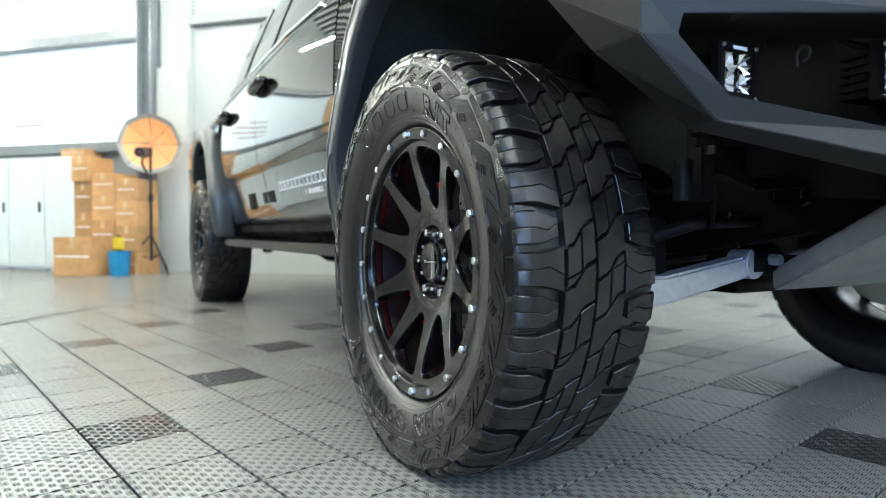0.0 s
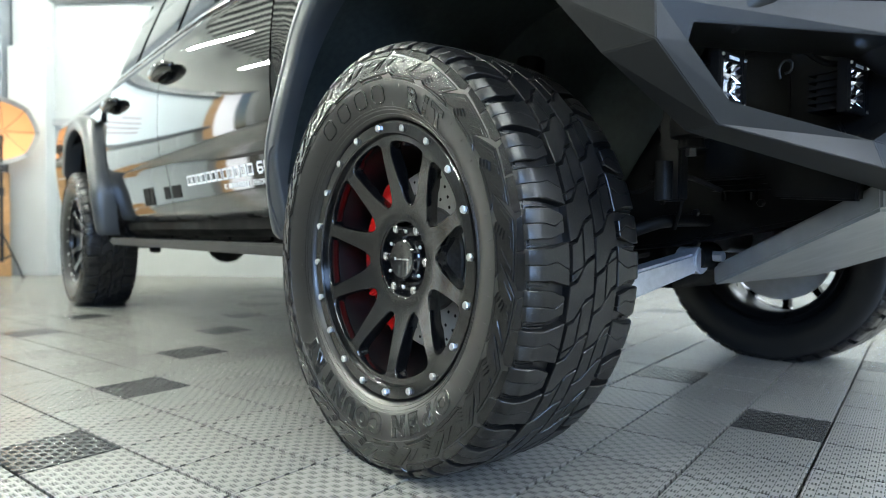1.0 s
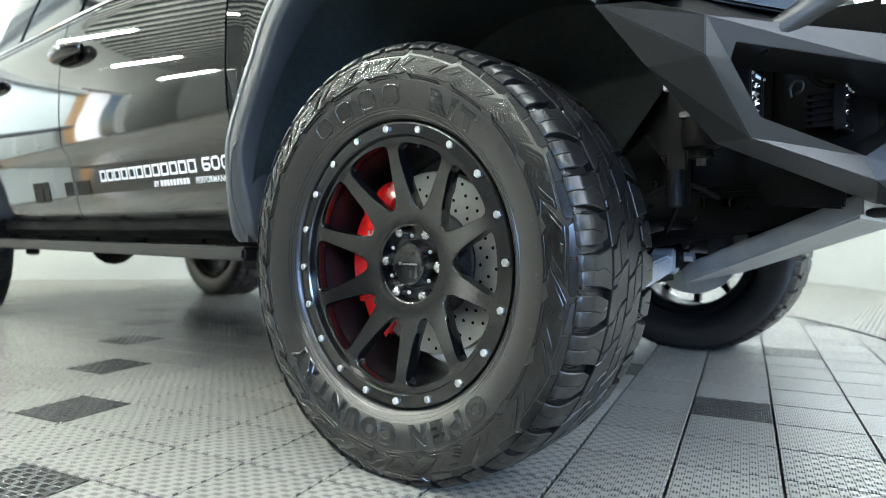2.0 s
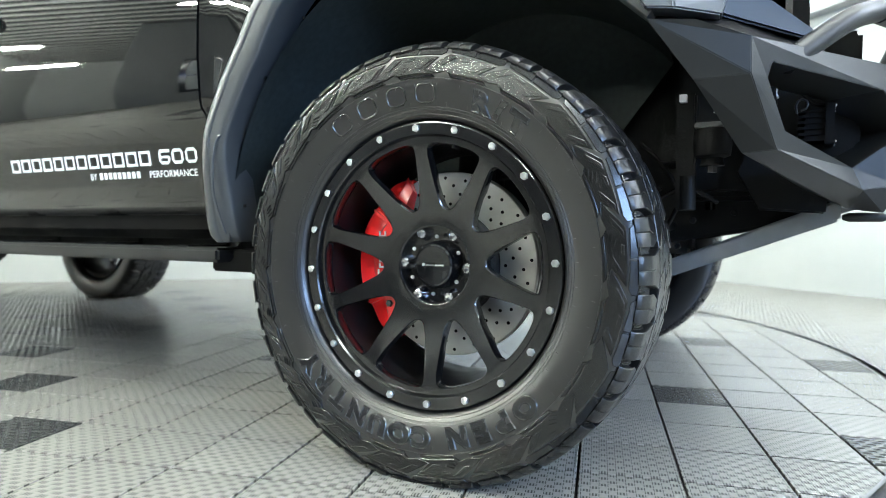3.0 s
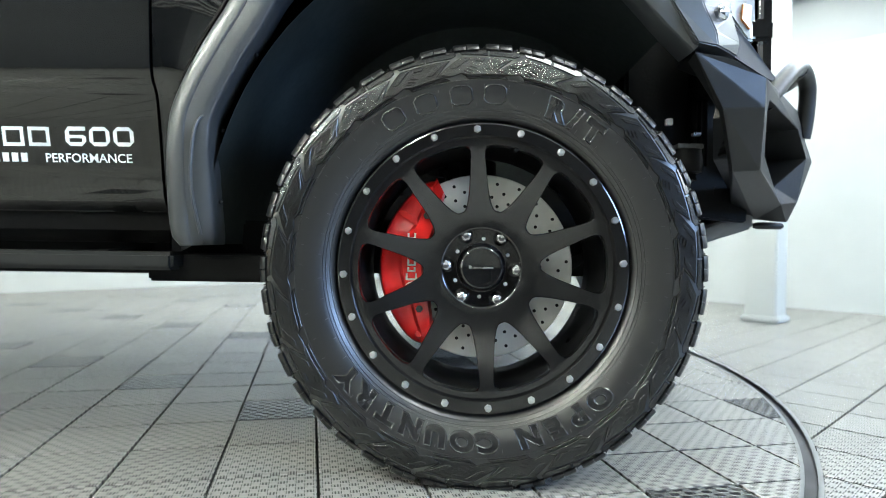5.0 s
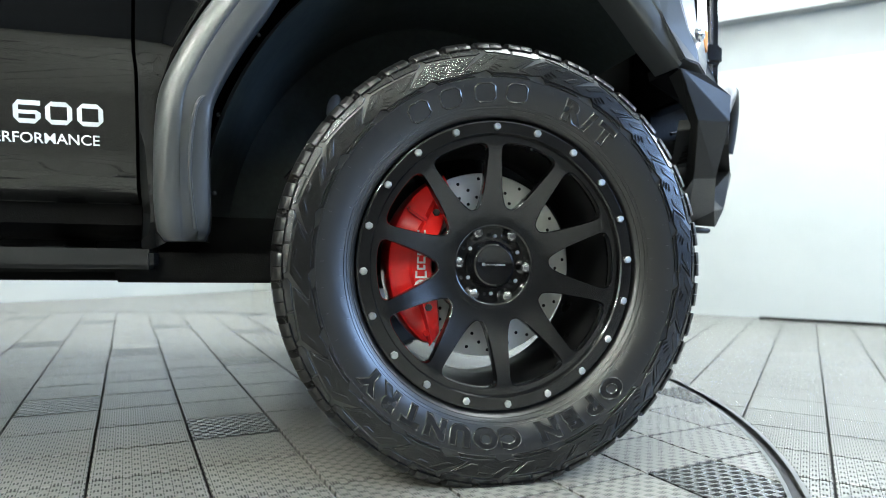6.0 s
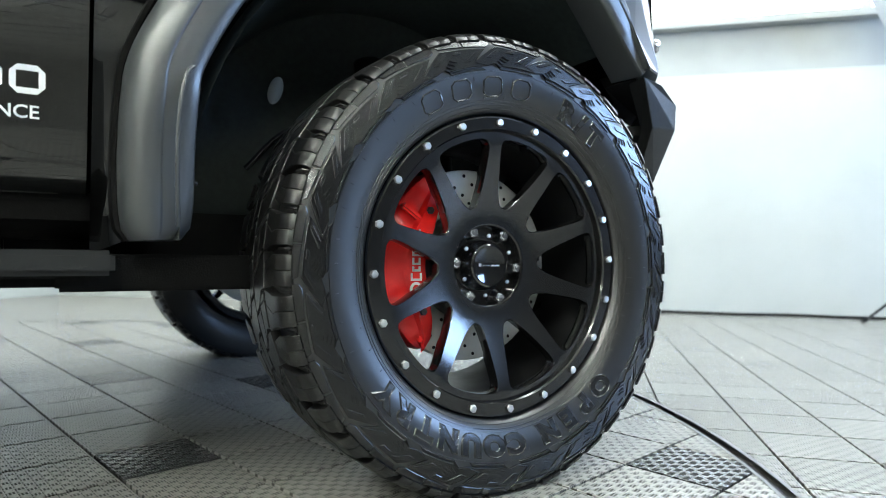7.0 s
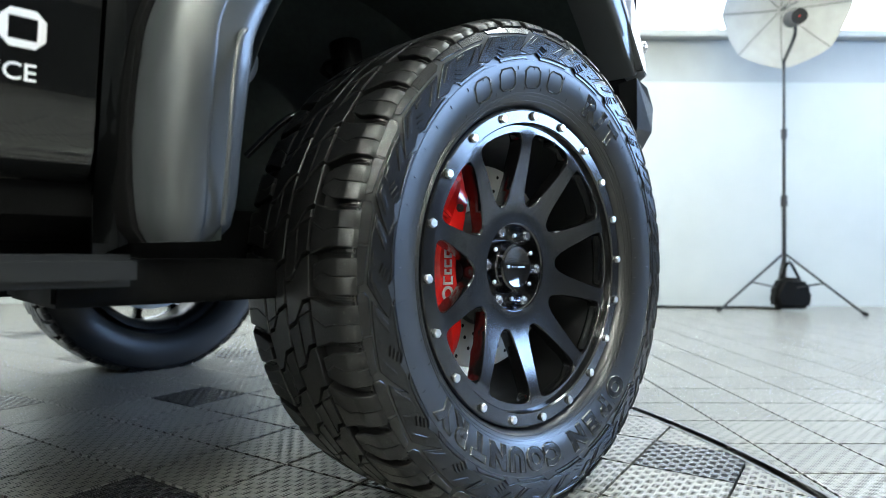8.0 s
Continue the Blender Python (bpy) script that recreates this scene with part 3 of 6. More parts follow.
def build_spokes():
    """Ten-spoke face: each sector is bridged from a rounded window to its border, and the windows are cut deep."""
    v, f = [], []
    N = 64
    R_IN, R_OUT = 0.084, 0.264
    for s in range(10):
        c = radians(93 + 18 + 36 * s)

        def half(r):
            k = max(0.0, min(1.0, (r - 0.122) / 0.125))
            w = 0.0235 - 0.0125 * k + 0.0015 * k * k
            return math.asin(math.sin(radians(18))) - math.asin(w / r)

        # window outline: tight outer corners, a rounder inner end
        ra, rb = 0.121, 0.2485
        win = []
        for k in range(N):
            t = 2 * math.pi * k / N
            cx, cy = math.cos(t), math.sin(t)
            e = 7.0 if cy > 0 else 3.6
            m = (abs(cx) ** e + abs(cy) ** e) ** (-1 / e)
            r = (ra + rb) / 2 + (rb - ra) / 2 * m * cy
            win.append((half(r) * m * cx, r))
        border = []
        for th, r in win:
            dx, dy = th / radians(18), (r - 0.18) / 0.09
            m = max(abs(dx), abs(dy))
            border.append((dx / m * radians(18), (0.18 + dy / m * (R_OUT - 0.18)) if dy > 0 else (0.18 + dy / m * (0.18 - R_IN))))
        for ex, er in ((1, R_OUT), (-1, R_OUT), (1, R_IN), (-1, R_IN)):
            k = min(range(N), key=lambda n: (border[n][0] - ex * radians(18)) ** 2 + ((border[n][1] - er) / 0.3) ** 2)
            border[k] = (ex * radians(18), er)
        base = len(v)
        rings = []
        for q in (0.0, 0.35, 0.7, 0.93, 1.0):
            ring = []
            for (bt, br), (wt, wr) in zip(border, win):
                th, r = bt + (wt - bt) * q, br + (wr - br) * q
                y = face_y(r) + (0.0025 if q == 1.0 else 0.0)
                ring.append((r, th, y))
            rings.append(ring)
        rings.append([(r, th, face_y(r) + 0.024) for th, r in win])
        rings.append([(r + (0.004 if r > 0.18 else -0.004), th * 1.06, face_y(r) + 0.032) for th, r in win])
        for ring in rings:
            v += [(r * math.cos(c + th), y, r * math.sin(c + th)) for r, th, y in ring]
        for a in range(len(rings) - 1):
            for k in range(N):
                w = (k + 1) % N
                f.append((base + a * N + k, base + a * N + w, base + (a + 1) * N + w, base + (a + 1) * N + k))
    hubring = revolve([(0.086, 0.0515), (0.084, 0.0515), (0.081, 0.054), (0.080, 0.078), (0.052, 0.080)], 72)
    WHEEL_MESH["hub_bowl"] = mesh_of("hub_bowl", *hubring, GLOSS, 40)
    bm = bmesh.new()
    vs = [bm.verts.new(p) for p in v]
    for q in f:
        bm.faces.new([vs[i] for i in q])
    bmesh.ops.remove_doubles(bm, verts=bm.verts[:], dist=0.0004)
    bm.verts.index_update()
    v, f = [tuple(p.co) for p in bm.verts], [tuple(p.index for p in q.verts) for q in bm.faces]
    bm.free()
    return mesh_of("spoke_face", v, f, SATIN, 40)


WHEEL_MESH = {}


def wheel_meshes():
    M = WHEEL_MESH
    M["barrel"] = mesh_of("wheel", *revolve([(0.264, 0.014), (0.258, 0.020), (0.252, 0.05), (0.246, 0.09), (0.243, 0.16), (0.246, 0.23), (0.262, 0.252), (0.275, 0.256), (0.275, 0.250), (0.262, 0.24), (0.262, 0.02)], 96), BARREL, 40)
    M["tyre"], M["lugs"] = build_tyre()
    M["relief"] = build_side_relief()
    M["ribs"] = build_side_ribs()
    M["spokes"] = build_spokes()
    M["ring"] = mesh_of("beadlock_ring", *revolve([(0.262, 0.018), (0.262, 0.004), (0.2645, 0.0005), (0.2855, 0.0), (0.2885, 0.001), (0.2905, 0.004), (0.2905, 0.016)], 120), RINGBLACK, 8)
    M["bolt"] = mesh_of("bolt", *hex_head(0.0080, 0.0065), STEEL, 20)
    M["nut"] = mesh_of("lug_nut", *join(hex_head(0.0125, 0.020), revolve([(0.0, -0.0205), (0.0065, -0.021), (0.0102, -0.0185), (0.0145, 0.0), (0.0165, 0.004)], 18)), CHROME, 30)
    M["cap"] = mesh_of("centre_cap", *revolve([(0.0, 0.050), (0.034, 0.050), (0.037, 0.0485), (0.040, 0.0485), (0.0435, 0.051), (0.0445, 0.056), (0.0465, 0.060), (0.050, 0.064), (0.052, 0.082)], 60), GLOSS, 35)
    M["script"] = mesh_of("cap_mark", *boxes((-0.024, 0.024, 0.0488, 0.0502, -0.0016, 0.0016), (-0.026, -0.020, 0.0488, 0.0502, -0.002, 0.004), bevel=0.0004), STEEL)
    M["stroke"] = mesh_of("engraved_mark", *boxes((-0.0007, 0.0007, -0.0004, 0.0006, -0.0028, 0.0028)), GLOSS)
    M["stud"] = mesh_of("cap_screw", *hex_head(0.0042, 0.004, 8), STEEL, 30)
    M["valve"] = mesh_of("valve_stem", *tube([(0, 0.02, 0), (0, 0.004, 0), (0, -0.004, 0)], 0.004, 10, [0.005, 0.004, 0.0032]), PLASTIC)


def build_wheel(truck, m, near):
    """A wheel under the truck with its tyre, face, ring, bolts, nuts and cap."""
    M = WHEEL_MESH
    w = part("wheel", M["barrel"], truck, "satin black ten-spoke alloy wheel with all-terrain tyre", m)
    part("tyre", M["tyre"], w, "black all-terrain rubber tyre with chunky lugs")
    for me in M["lugs"]:
        part(me.name.split(".")[0], me, w)
    part("spoke_face", M["spokes"], w)
    part("hub_bowl", M["hub_bowl"], w, "gloss black hub recess")
    part("beadlock_ring", M["ring"], w)
    part("sidewall_relief", M["relief"], w, "moulded zigzag shoulder band")
    part("sidewall_ribs", M["ribs"], w)
    if near:
        build_lettering(w)
        part("cap_mark", M["script"], w, "thin silver mark", Matrix.Identity(4))
        part("valve_stem", M["valve"], w, "", pose(0.245 * math.cos(radians(75)), 0.012, 0.245 * math.sin(radians(75))))
        for k in range(6):
            a = radians(26.5 + 60 * k)
            part("cap_screw", M["stud"], w, "", pose(0.060 * math.cos(a), 0.060, 0.060 * math.sin(a)))
        for a0 in (62, 242):
            for k in range(9):
                a = radians(a0 - 14 + 3.5 * k)
                part("engraved_mark", M["stroke"], w, "", pose(0.0945 * math.cos(a), face_y(0.0945) - 0.0002, 0.0945 * math.sin(a), 0, 90 - math.degrees(a) + (25 if k % 2 else -20), 0))
    part("centre_cap", M["cap"], w, "gloss black centre cap")
    for k in range(20):
        a = radians(3 + 18 * k)
        part("bolt", M["bolt"], w, "", pose(0.2764 * math.cos(a), 0.0, 0.2764 * math.sin(a), 0, 17 * k, 0))
    for k in range(6):
        a = radians(56.5 + 60 * k)
        part("lug_nut", M["nut"], w, "", pose(0.0735 * math.cos(a), 0.076, 0.0735 * math.sin(a), 0, 23 * k, 0))
    return w


YC = 1.05           # the truck's middle
XR = -3.64          # the rear axle
truck = thing("pickup_truck", "dark metallic pickup truck with matt grey flares and black wheels", "pickup truck")
wheel_meshes()
build_wheel(truck, Matrix.Translation(HUB), True)
build_wheel(truck, Matrix.Translation((XR, 0.04, HUB.z)) @ pose(0, 0, 0), False)
build_wheel(truck, Matrix.Translation((HUB.x, 2 * YC, HUB.z)) @ pose(0, 0, 0, 0, 0, 180), False)
build_wheel(truck, Matrix.Translation((XR, 2 * YC - 0.04, HUB.z)) @ pose(0, 0, 0, 0, 0, 180), False)


# ---------- brakes ----------
def build_brake(x, y, side, detail):
    """Drilled disc with its hat, and a red caliper behind the axle."""
    m = Matrix.Translation((x, y, HUB.z)) @ (pose(0, 0, 0) if side > 0 else pose(0, 0, 0, 0, 0, 180))
    d = part("brake_disc", mesh_of("brake_disc", *revolve([(0.116, 0.134), (0.118, 0.1285), (0.120, 0.128), (0.198, 0.128), (0.200, 0.130), (0.200, 0.140), (0.194, 0.140), (0.194, 0.150), (0.200, 0.150), (0.200, 0.160), (0.10, 0.160)], 96), DISC, 30), truck, "drilled grey iron brake disc", m)
    part("disc_hat", mesh_of("disc_hat", *revolve([(0.05, 0.085), (0.106, 0.085), (0.110, 0.088), (0.112, 0.122), (0.1155, 0.126), (0.1155, 0.14)], 72), HOOK, 30), d, "dark steel disc hat")
    if not detail:
        return
    # Dark discs on the face stand in for the shade of drill holes.
    holes = []
    for k in range(24):
        for q in range(4):
            a = 2 * math.pi * (k + q * 0.42) / 24
            r = 0.130 + 0.0175 * q + (0.005 if k % 2 else 0)
            v, f = revolve([(0.0001, 0.1276), (0.0036, 0.1276), (0.0040, 0.1285)], 10)
            holes.append(([(vx + r * math.cos(a), vy, vz + r * math.sin(a)) for vx, vy, vz in v], f))
    tagged(part("drill_hole_field", mesh_of("drill_hole_field", *join(*holes), UNDER), d), kind="stuff")

    # caliper: a flat raised bridge on the inside, a shoulder falling back to the rim, lobed ends
    v, f = [], []
    n = 48
    for i in range(n):
        u = i / (n - 1)
        th = radians(117 + 118 * u)
        c = abs(2 * u - 1)
        end = max(0.0, (c - 0.80) / 0.20)
        ri = 0.120 + 0.046 * max(0.0, (c - 0.45) / 0.55) ** 1.6 + 0.006 * end ** 2
        ro = 0.217 - 0.010 * end ** 3
        bay = 0.5 - 0.5 * math.cos(2 * math.pi * min(1.0, max(0.0, (c - 0.30) / 0.50)))
        yo = 0.086 + 0.006 * max(0.0, (c - 0.34) / 0.66) + 0.014 * end ** 2
        crest = ri + 0.050 - 0.014 * c
        back = yo + 0.005 + 0.009 * bay
        sec = [(ri, 0.120), (ri + 0.002, yo + 0.008), (ri + 0.007, yo), (crest - 0.002, yo), (crest + 0.005, back), (ro - 0.012, back + 0.002), (ro - 0.004, back + 0.006), (ro, back + 0.016), (ro, 0.19), (ri, 0.19), (ri, 0.165), (0.203, 0.165), (0.203, 0.122)]
        v += [(r * math.cos(th), yy, r * math.sin(th)) for r, yy in sec]
    k = 13
    for i in range(n - 1):
        for q in range(k):
            w = (q + 1) % k
            f.append((i * k + q, i * k + w, (i + 1) * k + w, (i + 1) * k + q))
    f += [tuple(range(k)), tuple(range((n - 1) * k, n * k))]
    cal = part("brake_caliper", mesh_of("brake_caliper", v, f, RED, 32), truck, "glossy red brake caliper with white mark", m)
    for a0 in (146, 206):
        vv, ff = boxes((-0.006, 0.006, 0.0885, 0.115, -0.024, 0.028), bevel=0.004)
        rot = Matrix.Rotation(radians(90 - a0), 3, "Y")
        part("caliper_rib", mesh_of("caliper_rib", [tuple(rot @ Vector(p) + Vector((0.182 * math.cos(radians(a0)), 0, 0.182 * math.sin(radians(a0))))) for p in vv], ff, RED, 30), cal)
    for a0, r0, y0 in ((124, 0.196, 0.104), (137, 0.158, 0.091), (215, 0.158, 0.091), (228, 0.196, 0.104)):
        part("caliper_bolt", mesh_of("caliper_bolt", *hex_head(0.008, 0.008), RED if r0 > 0.18 else HOOK), cal, "", pose(r0 * math.cos(radians(a0)), y0, r0 * math.sin(radians(a0))))
    part("bleed_nipple", mesh_of("bleed_nipple", *tube([(-0.104, 0.13, 0.058), (-0.104, 0.105, 0.058), (-0.104, 0.098, 0.058)], 0.006, 8, [0.007, 0.006, 0.004]), HOOK), cal, "small steel bleed nipple")
    part("brake_pad", mesh_of("brake_pad", [(q * math.cos(radians(a)), y, q * math.sin(radians(a))) for a in (150, 162, 174, 186, 198, 210) for q, y in ((0.118, 0.1255), (0.196, 0.1255), (0.196, 0.112), (0.118, 0.112))], [(4 * i + e, 4 * i + (e + 1) % 4, 4 * i + 4 + (e + 1) % 4, 4 * i + 4 + e) for i in range(5) for e in range(4)] + [(0, 1, 2, 3), (20, 21, 22, 23)], UNDER), cal, "dark brake pad")
    # white mark: a ring and plain letter bars running up the bridge
    zc = -0.030
    for w, h in ((0.015, 0.024), (0.010, 0.018), (0.014, 0.018), (0.020, 0.018), (0.014, 0.024), (0.013, 0.018)):
        e = 0.0042
        frame_bars = [(-0.147 - h / 2, -0.147 - h / 2 + e, 0.0842, 0.087, zc, zc + w), (-0.147 + h / 2 - e, -0.147 + h / 2, 0.0842, 0.087, zc, zc + w), (-0.147 - h / 2 + e, -0.147 + h / 2 - e, 0.0842, 0.087, zc, zc + e)]
        part("caliper_mark", mesh_of("caliper_mark", *boxes(*frame_bars, bevel=0.0004), WHITE), cal, "plain white letter bar")
        zc += w + 0.0028
    ringv, ringf = revolve([(0.0085, 0.087), (0.0085, 0.0842), (0.0135, 0.0842), (0.0135, 0.087)], 20)
    part("caliper_mark", mesh_of("caliper_mark", [(a - 0.147, b, c - 0.046) for a, b, c in ringv], ringf, WHITE), cal, "white ring mark")


build_brake(HUB.x, 0, 1, True)
build_brake(HUB.x, 2 * YC, -1, False)


# ---------- body ----------
DOOR = [(0.540, 0.175), (0.556, 0.150), (0.580, 0.138), (0.600, 0.136), (0.612, 0.131), (0.640, 0.128), (0.735, 0.110), (0.785, 0.100), (0.800, 0.092), (0.815, 0.078), (0.84, 0.071), (0.95, 0.064), (1.08, 0.066), (1.18, 0.076), (1.26, 0.09), (1.32, 0.105), (1.345, 0.125)]


def door_y(z):
    for (a, ya), (b, yb) in zip(DOOR, DOOR[1:]):
        if z <= b:
            return ya + (yb - ya) * (z - a) / (b - a)
    return DOOR[-1][1]


def swept_side(x0, x1, prof, depth=0.03, nx=10, ends=True):
    """A body panel: a side profile (z, y) run from x0 to x1, with thickness and turned-in ends."""
    v, f = [], []
    k = len(prof)
    xs = [x0 + (x1 - x0) * i / nx for i in range(nx + 1)]
    for j, x in enumerate(xs):
        for z, y in prof:
            v.append((x, y, z))
    for j in range(nx):
        for q in range(k - 1):
            f.append((j * k + q, j * k + q + 1, (j + 1) * k + q + 1, (j + 1) * k + q))
    b = len(v)
    for j in (0, nx):
        for z, y in prof:
            v.append((xs[j], y + depth, z))
    for q in range(k - 1):
        f.append((q, q + 1, b + q + 1, b + q))
        f.append((nx * k + q, nx * k + q + 1, b + k + q + 1, b + k + q))
        f.append((b + q, b + q + 1, b + k + q + 1, b + k + q))
    return v, f


def mirrored(vf):
    return [(x, 2 * YC - y, z) for x, y, z in vf[0]], vf[1]


def build_door(x0, x1, hx):
    d = part("door", mesh_of("door", *swept_side(x0, x1, DOOR), PAINT, 50), truck, "glossy dark metallic door")
    # handle: a strap on two feet
    pts = smooth_path([(hx - 0.115, 0.066, 1.165), (hx - 0.085, 0.046, 1.170), (hx, 0.040, 1.176), (hx + 0.085, 0.046, 1.178), (hx + 0.115, 0.066, 1.175)], 5)
    k = len(pts)
    part("door_handle", mesh_of("door_handle", *tube(pts, 0.03, 14, [0.018 + 0.012 * math.sin(math.pi * i / (k - 1)) for i in range(k)]), GLOSS), d, "gloss black door handle")
    part("handle_cup", mesh_of("handle_cup", *bevelled(boxes((hx - 0.075, hx + 0.075, 0.060, 0.09, 1.125, 1.205)), 0.02, 3), PLASTIC, 50), d, "dark recess behind the handle")
    return d


front_door = build_door(-1.86, -0.700, -1.76)
rear_door = build_door(-2.86, -1.868, -2.70)
part("rocker", mesh_of("rocker", *swept_side(-2.90, -0.66, [(0.47, 0.30), (0.475, 0.22), (0.50, 0.19), (0.545, 0.185), (0.56, 0.20)], 0.1), PLASTIC, 40), truck, "black rocker panel")
for b in ((-2.9, -0.62, 0.22, 1.88, 0.50, 0.62), (-2.9, 0.3, 0.34, 0.46, 0.40, 0.53), (-4.4, 0.3, 1.64, 1.76, 0.40, 0.53), (-4.4, -2.905, 0.34, 0.46, 0.42, 0.56)):
    part("inner_sill", mesh_of("inner_sill", *boxes(b, bevel=0.01), UNDER), truck)


def build_decal():
    """White letters on the door: plain blocks for the makers' names, the rest lettered."""

    def put(v, f, x, z):
        out = ([(x + a, door_y(z + b) - 0.0012 - c, z + b) for a, b, c in v], f)
        part("decal_letter", mesh_of("decal_letter", *out, WHITE, 0), front_door, "white decal letter")

    x, w, e = -1.617, 0.0470, 0.0075
    for k in range(12):
        h = 0.041
        v, f = join(*[plate([(a, b, 0), (c, b, 0), (c, d, 0), (a, d, 0)], (0, 0, 0.0006)) for a, b, c, d in ((0, 0, e, h), (w - e, 0, w, h), (e + 0.0004, 0, w - e - 0.0004, e), (e + 0.0004, h - e, w - e - 0.0004, h))])
        put(v, f, x + k * 0.0572, 0.680)
    for k, ch in enumerate("600"):
        w, h, e, c = 0.0450, 0.0410, 0.0085, 0.010
        ring = [(c, 0), (w - c, 0), (w, c), (w, h - c), (w - c, h), (c, h), (0, h - c), (0, c)]
        if ch == "0":
            inn = [(e, e), (w - e, e), (w - e, e), (w - e, h - e), (w - e, h - e), (e, h - e), (e, h - e), (e, e)]
            v = [(a, b, 0) for a, b in ring + inn] + [(a, b, 0.0006) for a, b in ring + inn]
            f = [(16 + i, 16 + (i + 1) % 8, 24 + (i + 1) % 8, 24 + i) for i in range(8)]
        else:
            v, f = join(*[plate([(a, b, 0) for a, b in q], (0, 0, 0.0006)) for q in (
                [(c, 0), (w - c, 0), (w - e * 0.6, e), (e, e)], [(0, c), (c, 0), (e, e), (e, h - e), (c * 0.8, h), (0, h - c)], [(e, h - e), (w, h - e), (w, h), (c * 0.8, h)],
                [(w - c, 0), (w, c), (w, 0.0235 - 0.004), (w - 0.006, 0.0235), (w - e, 0.0235), (w - e, e)], [(e, 0.0235 - e * 0.8), (w - e, 0.0235 - e * 0.8), (w - e, 0.0235), (e, 0.0235)])])
        put(v, f, -0.906 + 0.0530 * k, 0.681)
    v, f = glyph_mesh("PERFORMANCE", 0.0268, 0)
    put([(a * 1.04, b, c) for a, b, c in v], f, -0.859, 0.6465)
    v, f = glyph_mesh("BY", 0.0262, 0)
    put(v, f, -1.205, 0.6465)
    for k in range(9):
        v, f = join(plate([(0, 0, 0), (0.014, 0, 0), (0.014, 0.019, 0), (0, 0.019, 0)], (0, 0, 0.0006)))
        put(v, f, -1.175 + 0.0208 * k, 0.6465)


build_decal()
for d, x0, x1, z0, z1 in ((rear_door, -2.302, -2.205, 0.617, 0.702), (rear_door, -2.190, -2.130, 0.617, 0.702), (rear_door, -1.960, -1.884, 0.637, 0.692), (front_door, -1.845, -1.722, 0.637, 0.692)):
    part("dark_decal", mesh_of("dark_decal", *plate([(x0, door_y(z0) - 0.0014, z0), (x1, door_y(z0) - 0.0014, z0), (x1, door_y(z1) - 0.0014, z1), (x0, door_y(z1) - 0.0014, z1)], (0, -0.0006, 0)), PLASTIC, 0), d, "matt black decal block")

# arch: the flare's inner edge in (x, z), from its foot over the wheel to the bumper
ARCH = [(-0.556, 0.470), (-0.560, 0.60), (-0.557, 0.690), (-0.548, 0.738), (-0.505, 0.826), (-0.454, 0.908), (-0.398, 1.00), (-0.30, 1.085), (-0.14, 1.135), (0.04, 1.140), (0.19, 1.09), (0.29, 1.005), (0.365, 0.93), (0.425, 0.876)]


def arch_points(dx):
    return [Vector((p.x + dx, 0, p.z)) for p in smooth_path([(x, 0, z) for x, z in ARCH], 5)]


FLARE_SECTION = [(0.010, 0.120), (-0.002, 0.060), (-0.004, 0.026), (-0.003, 0.0200), (0.0, 0.0165), (0.018, 0.0140), (0.0425, 0.0138), (0.0440, 0.0138), (0.0455, 0.0118), (0.048, 0.0112), (0.055, 0.0116), (0.064, 0.0142), (0.074, 0.0205), (0.084, 0.031), (0.092, 0.044), (0.097, 0.060), (0.099, 0.080), (0.100, 0.14)]
SEAL_SECTION = [(0.0955, 0.074), (0.101, 0.066), (0.107, 0.067), (0.110, 0.074), (0.110, 0.12)]


def flare_mesh(mirror_x=None, sec=None):
    """Wheel flare: a section swept along the arch, wide at the foot, with a rib on its face."""
    pts = arch_points(0)
    v, f = [], []
    n = len(pts)
    sec = list(sec or FLARE_SECTION)
    for i, p in enumerate(pts):
        d = (pts[min(i + 1, n - 1)] - pts[max(i - 1, 0)]).normalized()
        out = Vector((-d.z, 0, d.x))
        u = i / (n - 1)
        foot = max(0.0, 1 - u / 0.16)
        front = max(0.0, (u - 0.80) / 0.2)
        for o, y in sec:
            wide = 1.0 - 0.35 * front
            g = 1.0 if u > 0.05 else 0.70 + 0.30 * math.sqrt(1 - (1 - u / 0.05) ** 2)
            q = p + out * (0.05 + (o - 0.05) * g) * wide
            yy = y + 0.05 * (1 - g) + 0.050 * foot ** 1.6 * (1 - o / 0.14) + 0.02 * front
            if sec[0] == SEAL_SECTION[0]:
                yy = y - 0.078 + door_y(min(1.3, max(0.60, q.z)))
            v.append((q.x, yy, q.z))
    k = len(sec)
    for i in range(n - 1):
        for q in range(k - 1):
            f.append((i * k + q, i * k + q + 1, (i + 1) * k + q + 1, (i + 1) * k + q))
    f += [tuple(range(k)), tuple(range((n - 1) * k, n * k))]
    if mirror_x is not None:
        v = [(mirror_x - (x - HUB.x), y, z) for x, y, z in v]
    return v, f


fl = part("front_flare", mesh_of("front_flare", *flare_mesh(), FLARE, 45), truck, "matt grey wheel arch flare")
part("flare_seal", mesh_of("flare_seal", *flare_mesh(None, SEAL_SECTION), PLASTIC, 50), fl, "black rubber edge seal")
part("flare_rib", mesh_of("flare_rib", *tube(smooth_path([(-0.560, 0.020, 0.732), (-0.574, 0.010, 0.715), (-0.583, 0.008, 0.66), (-0.585, 0.014, 0.58), (-0.578, 0.045, 0.49)], 5), 0.0035, 8), FLARE), fl)
part("rear_flare", mesh_of("rear_flare", *flare_mesh(XR), FLARE, 45), truck, "matt grey wheel arch flare")
part("far_flare", mesh_of("far_flare", *mirrored(flare_mesh()), FLARE, 45), truck)


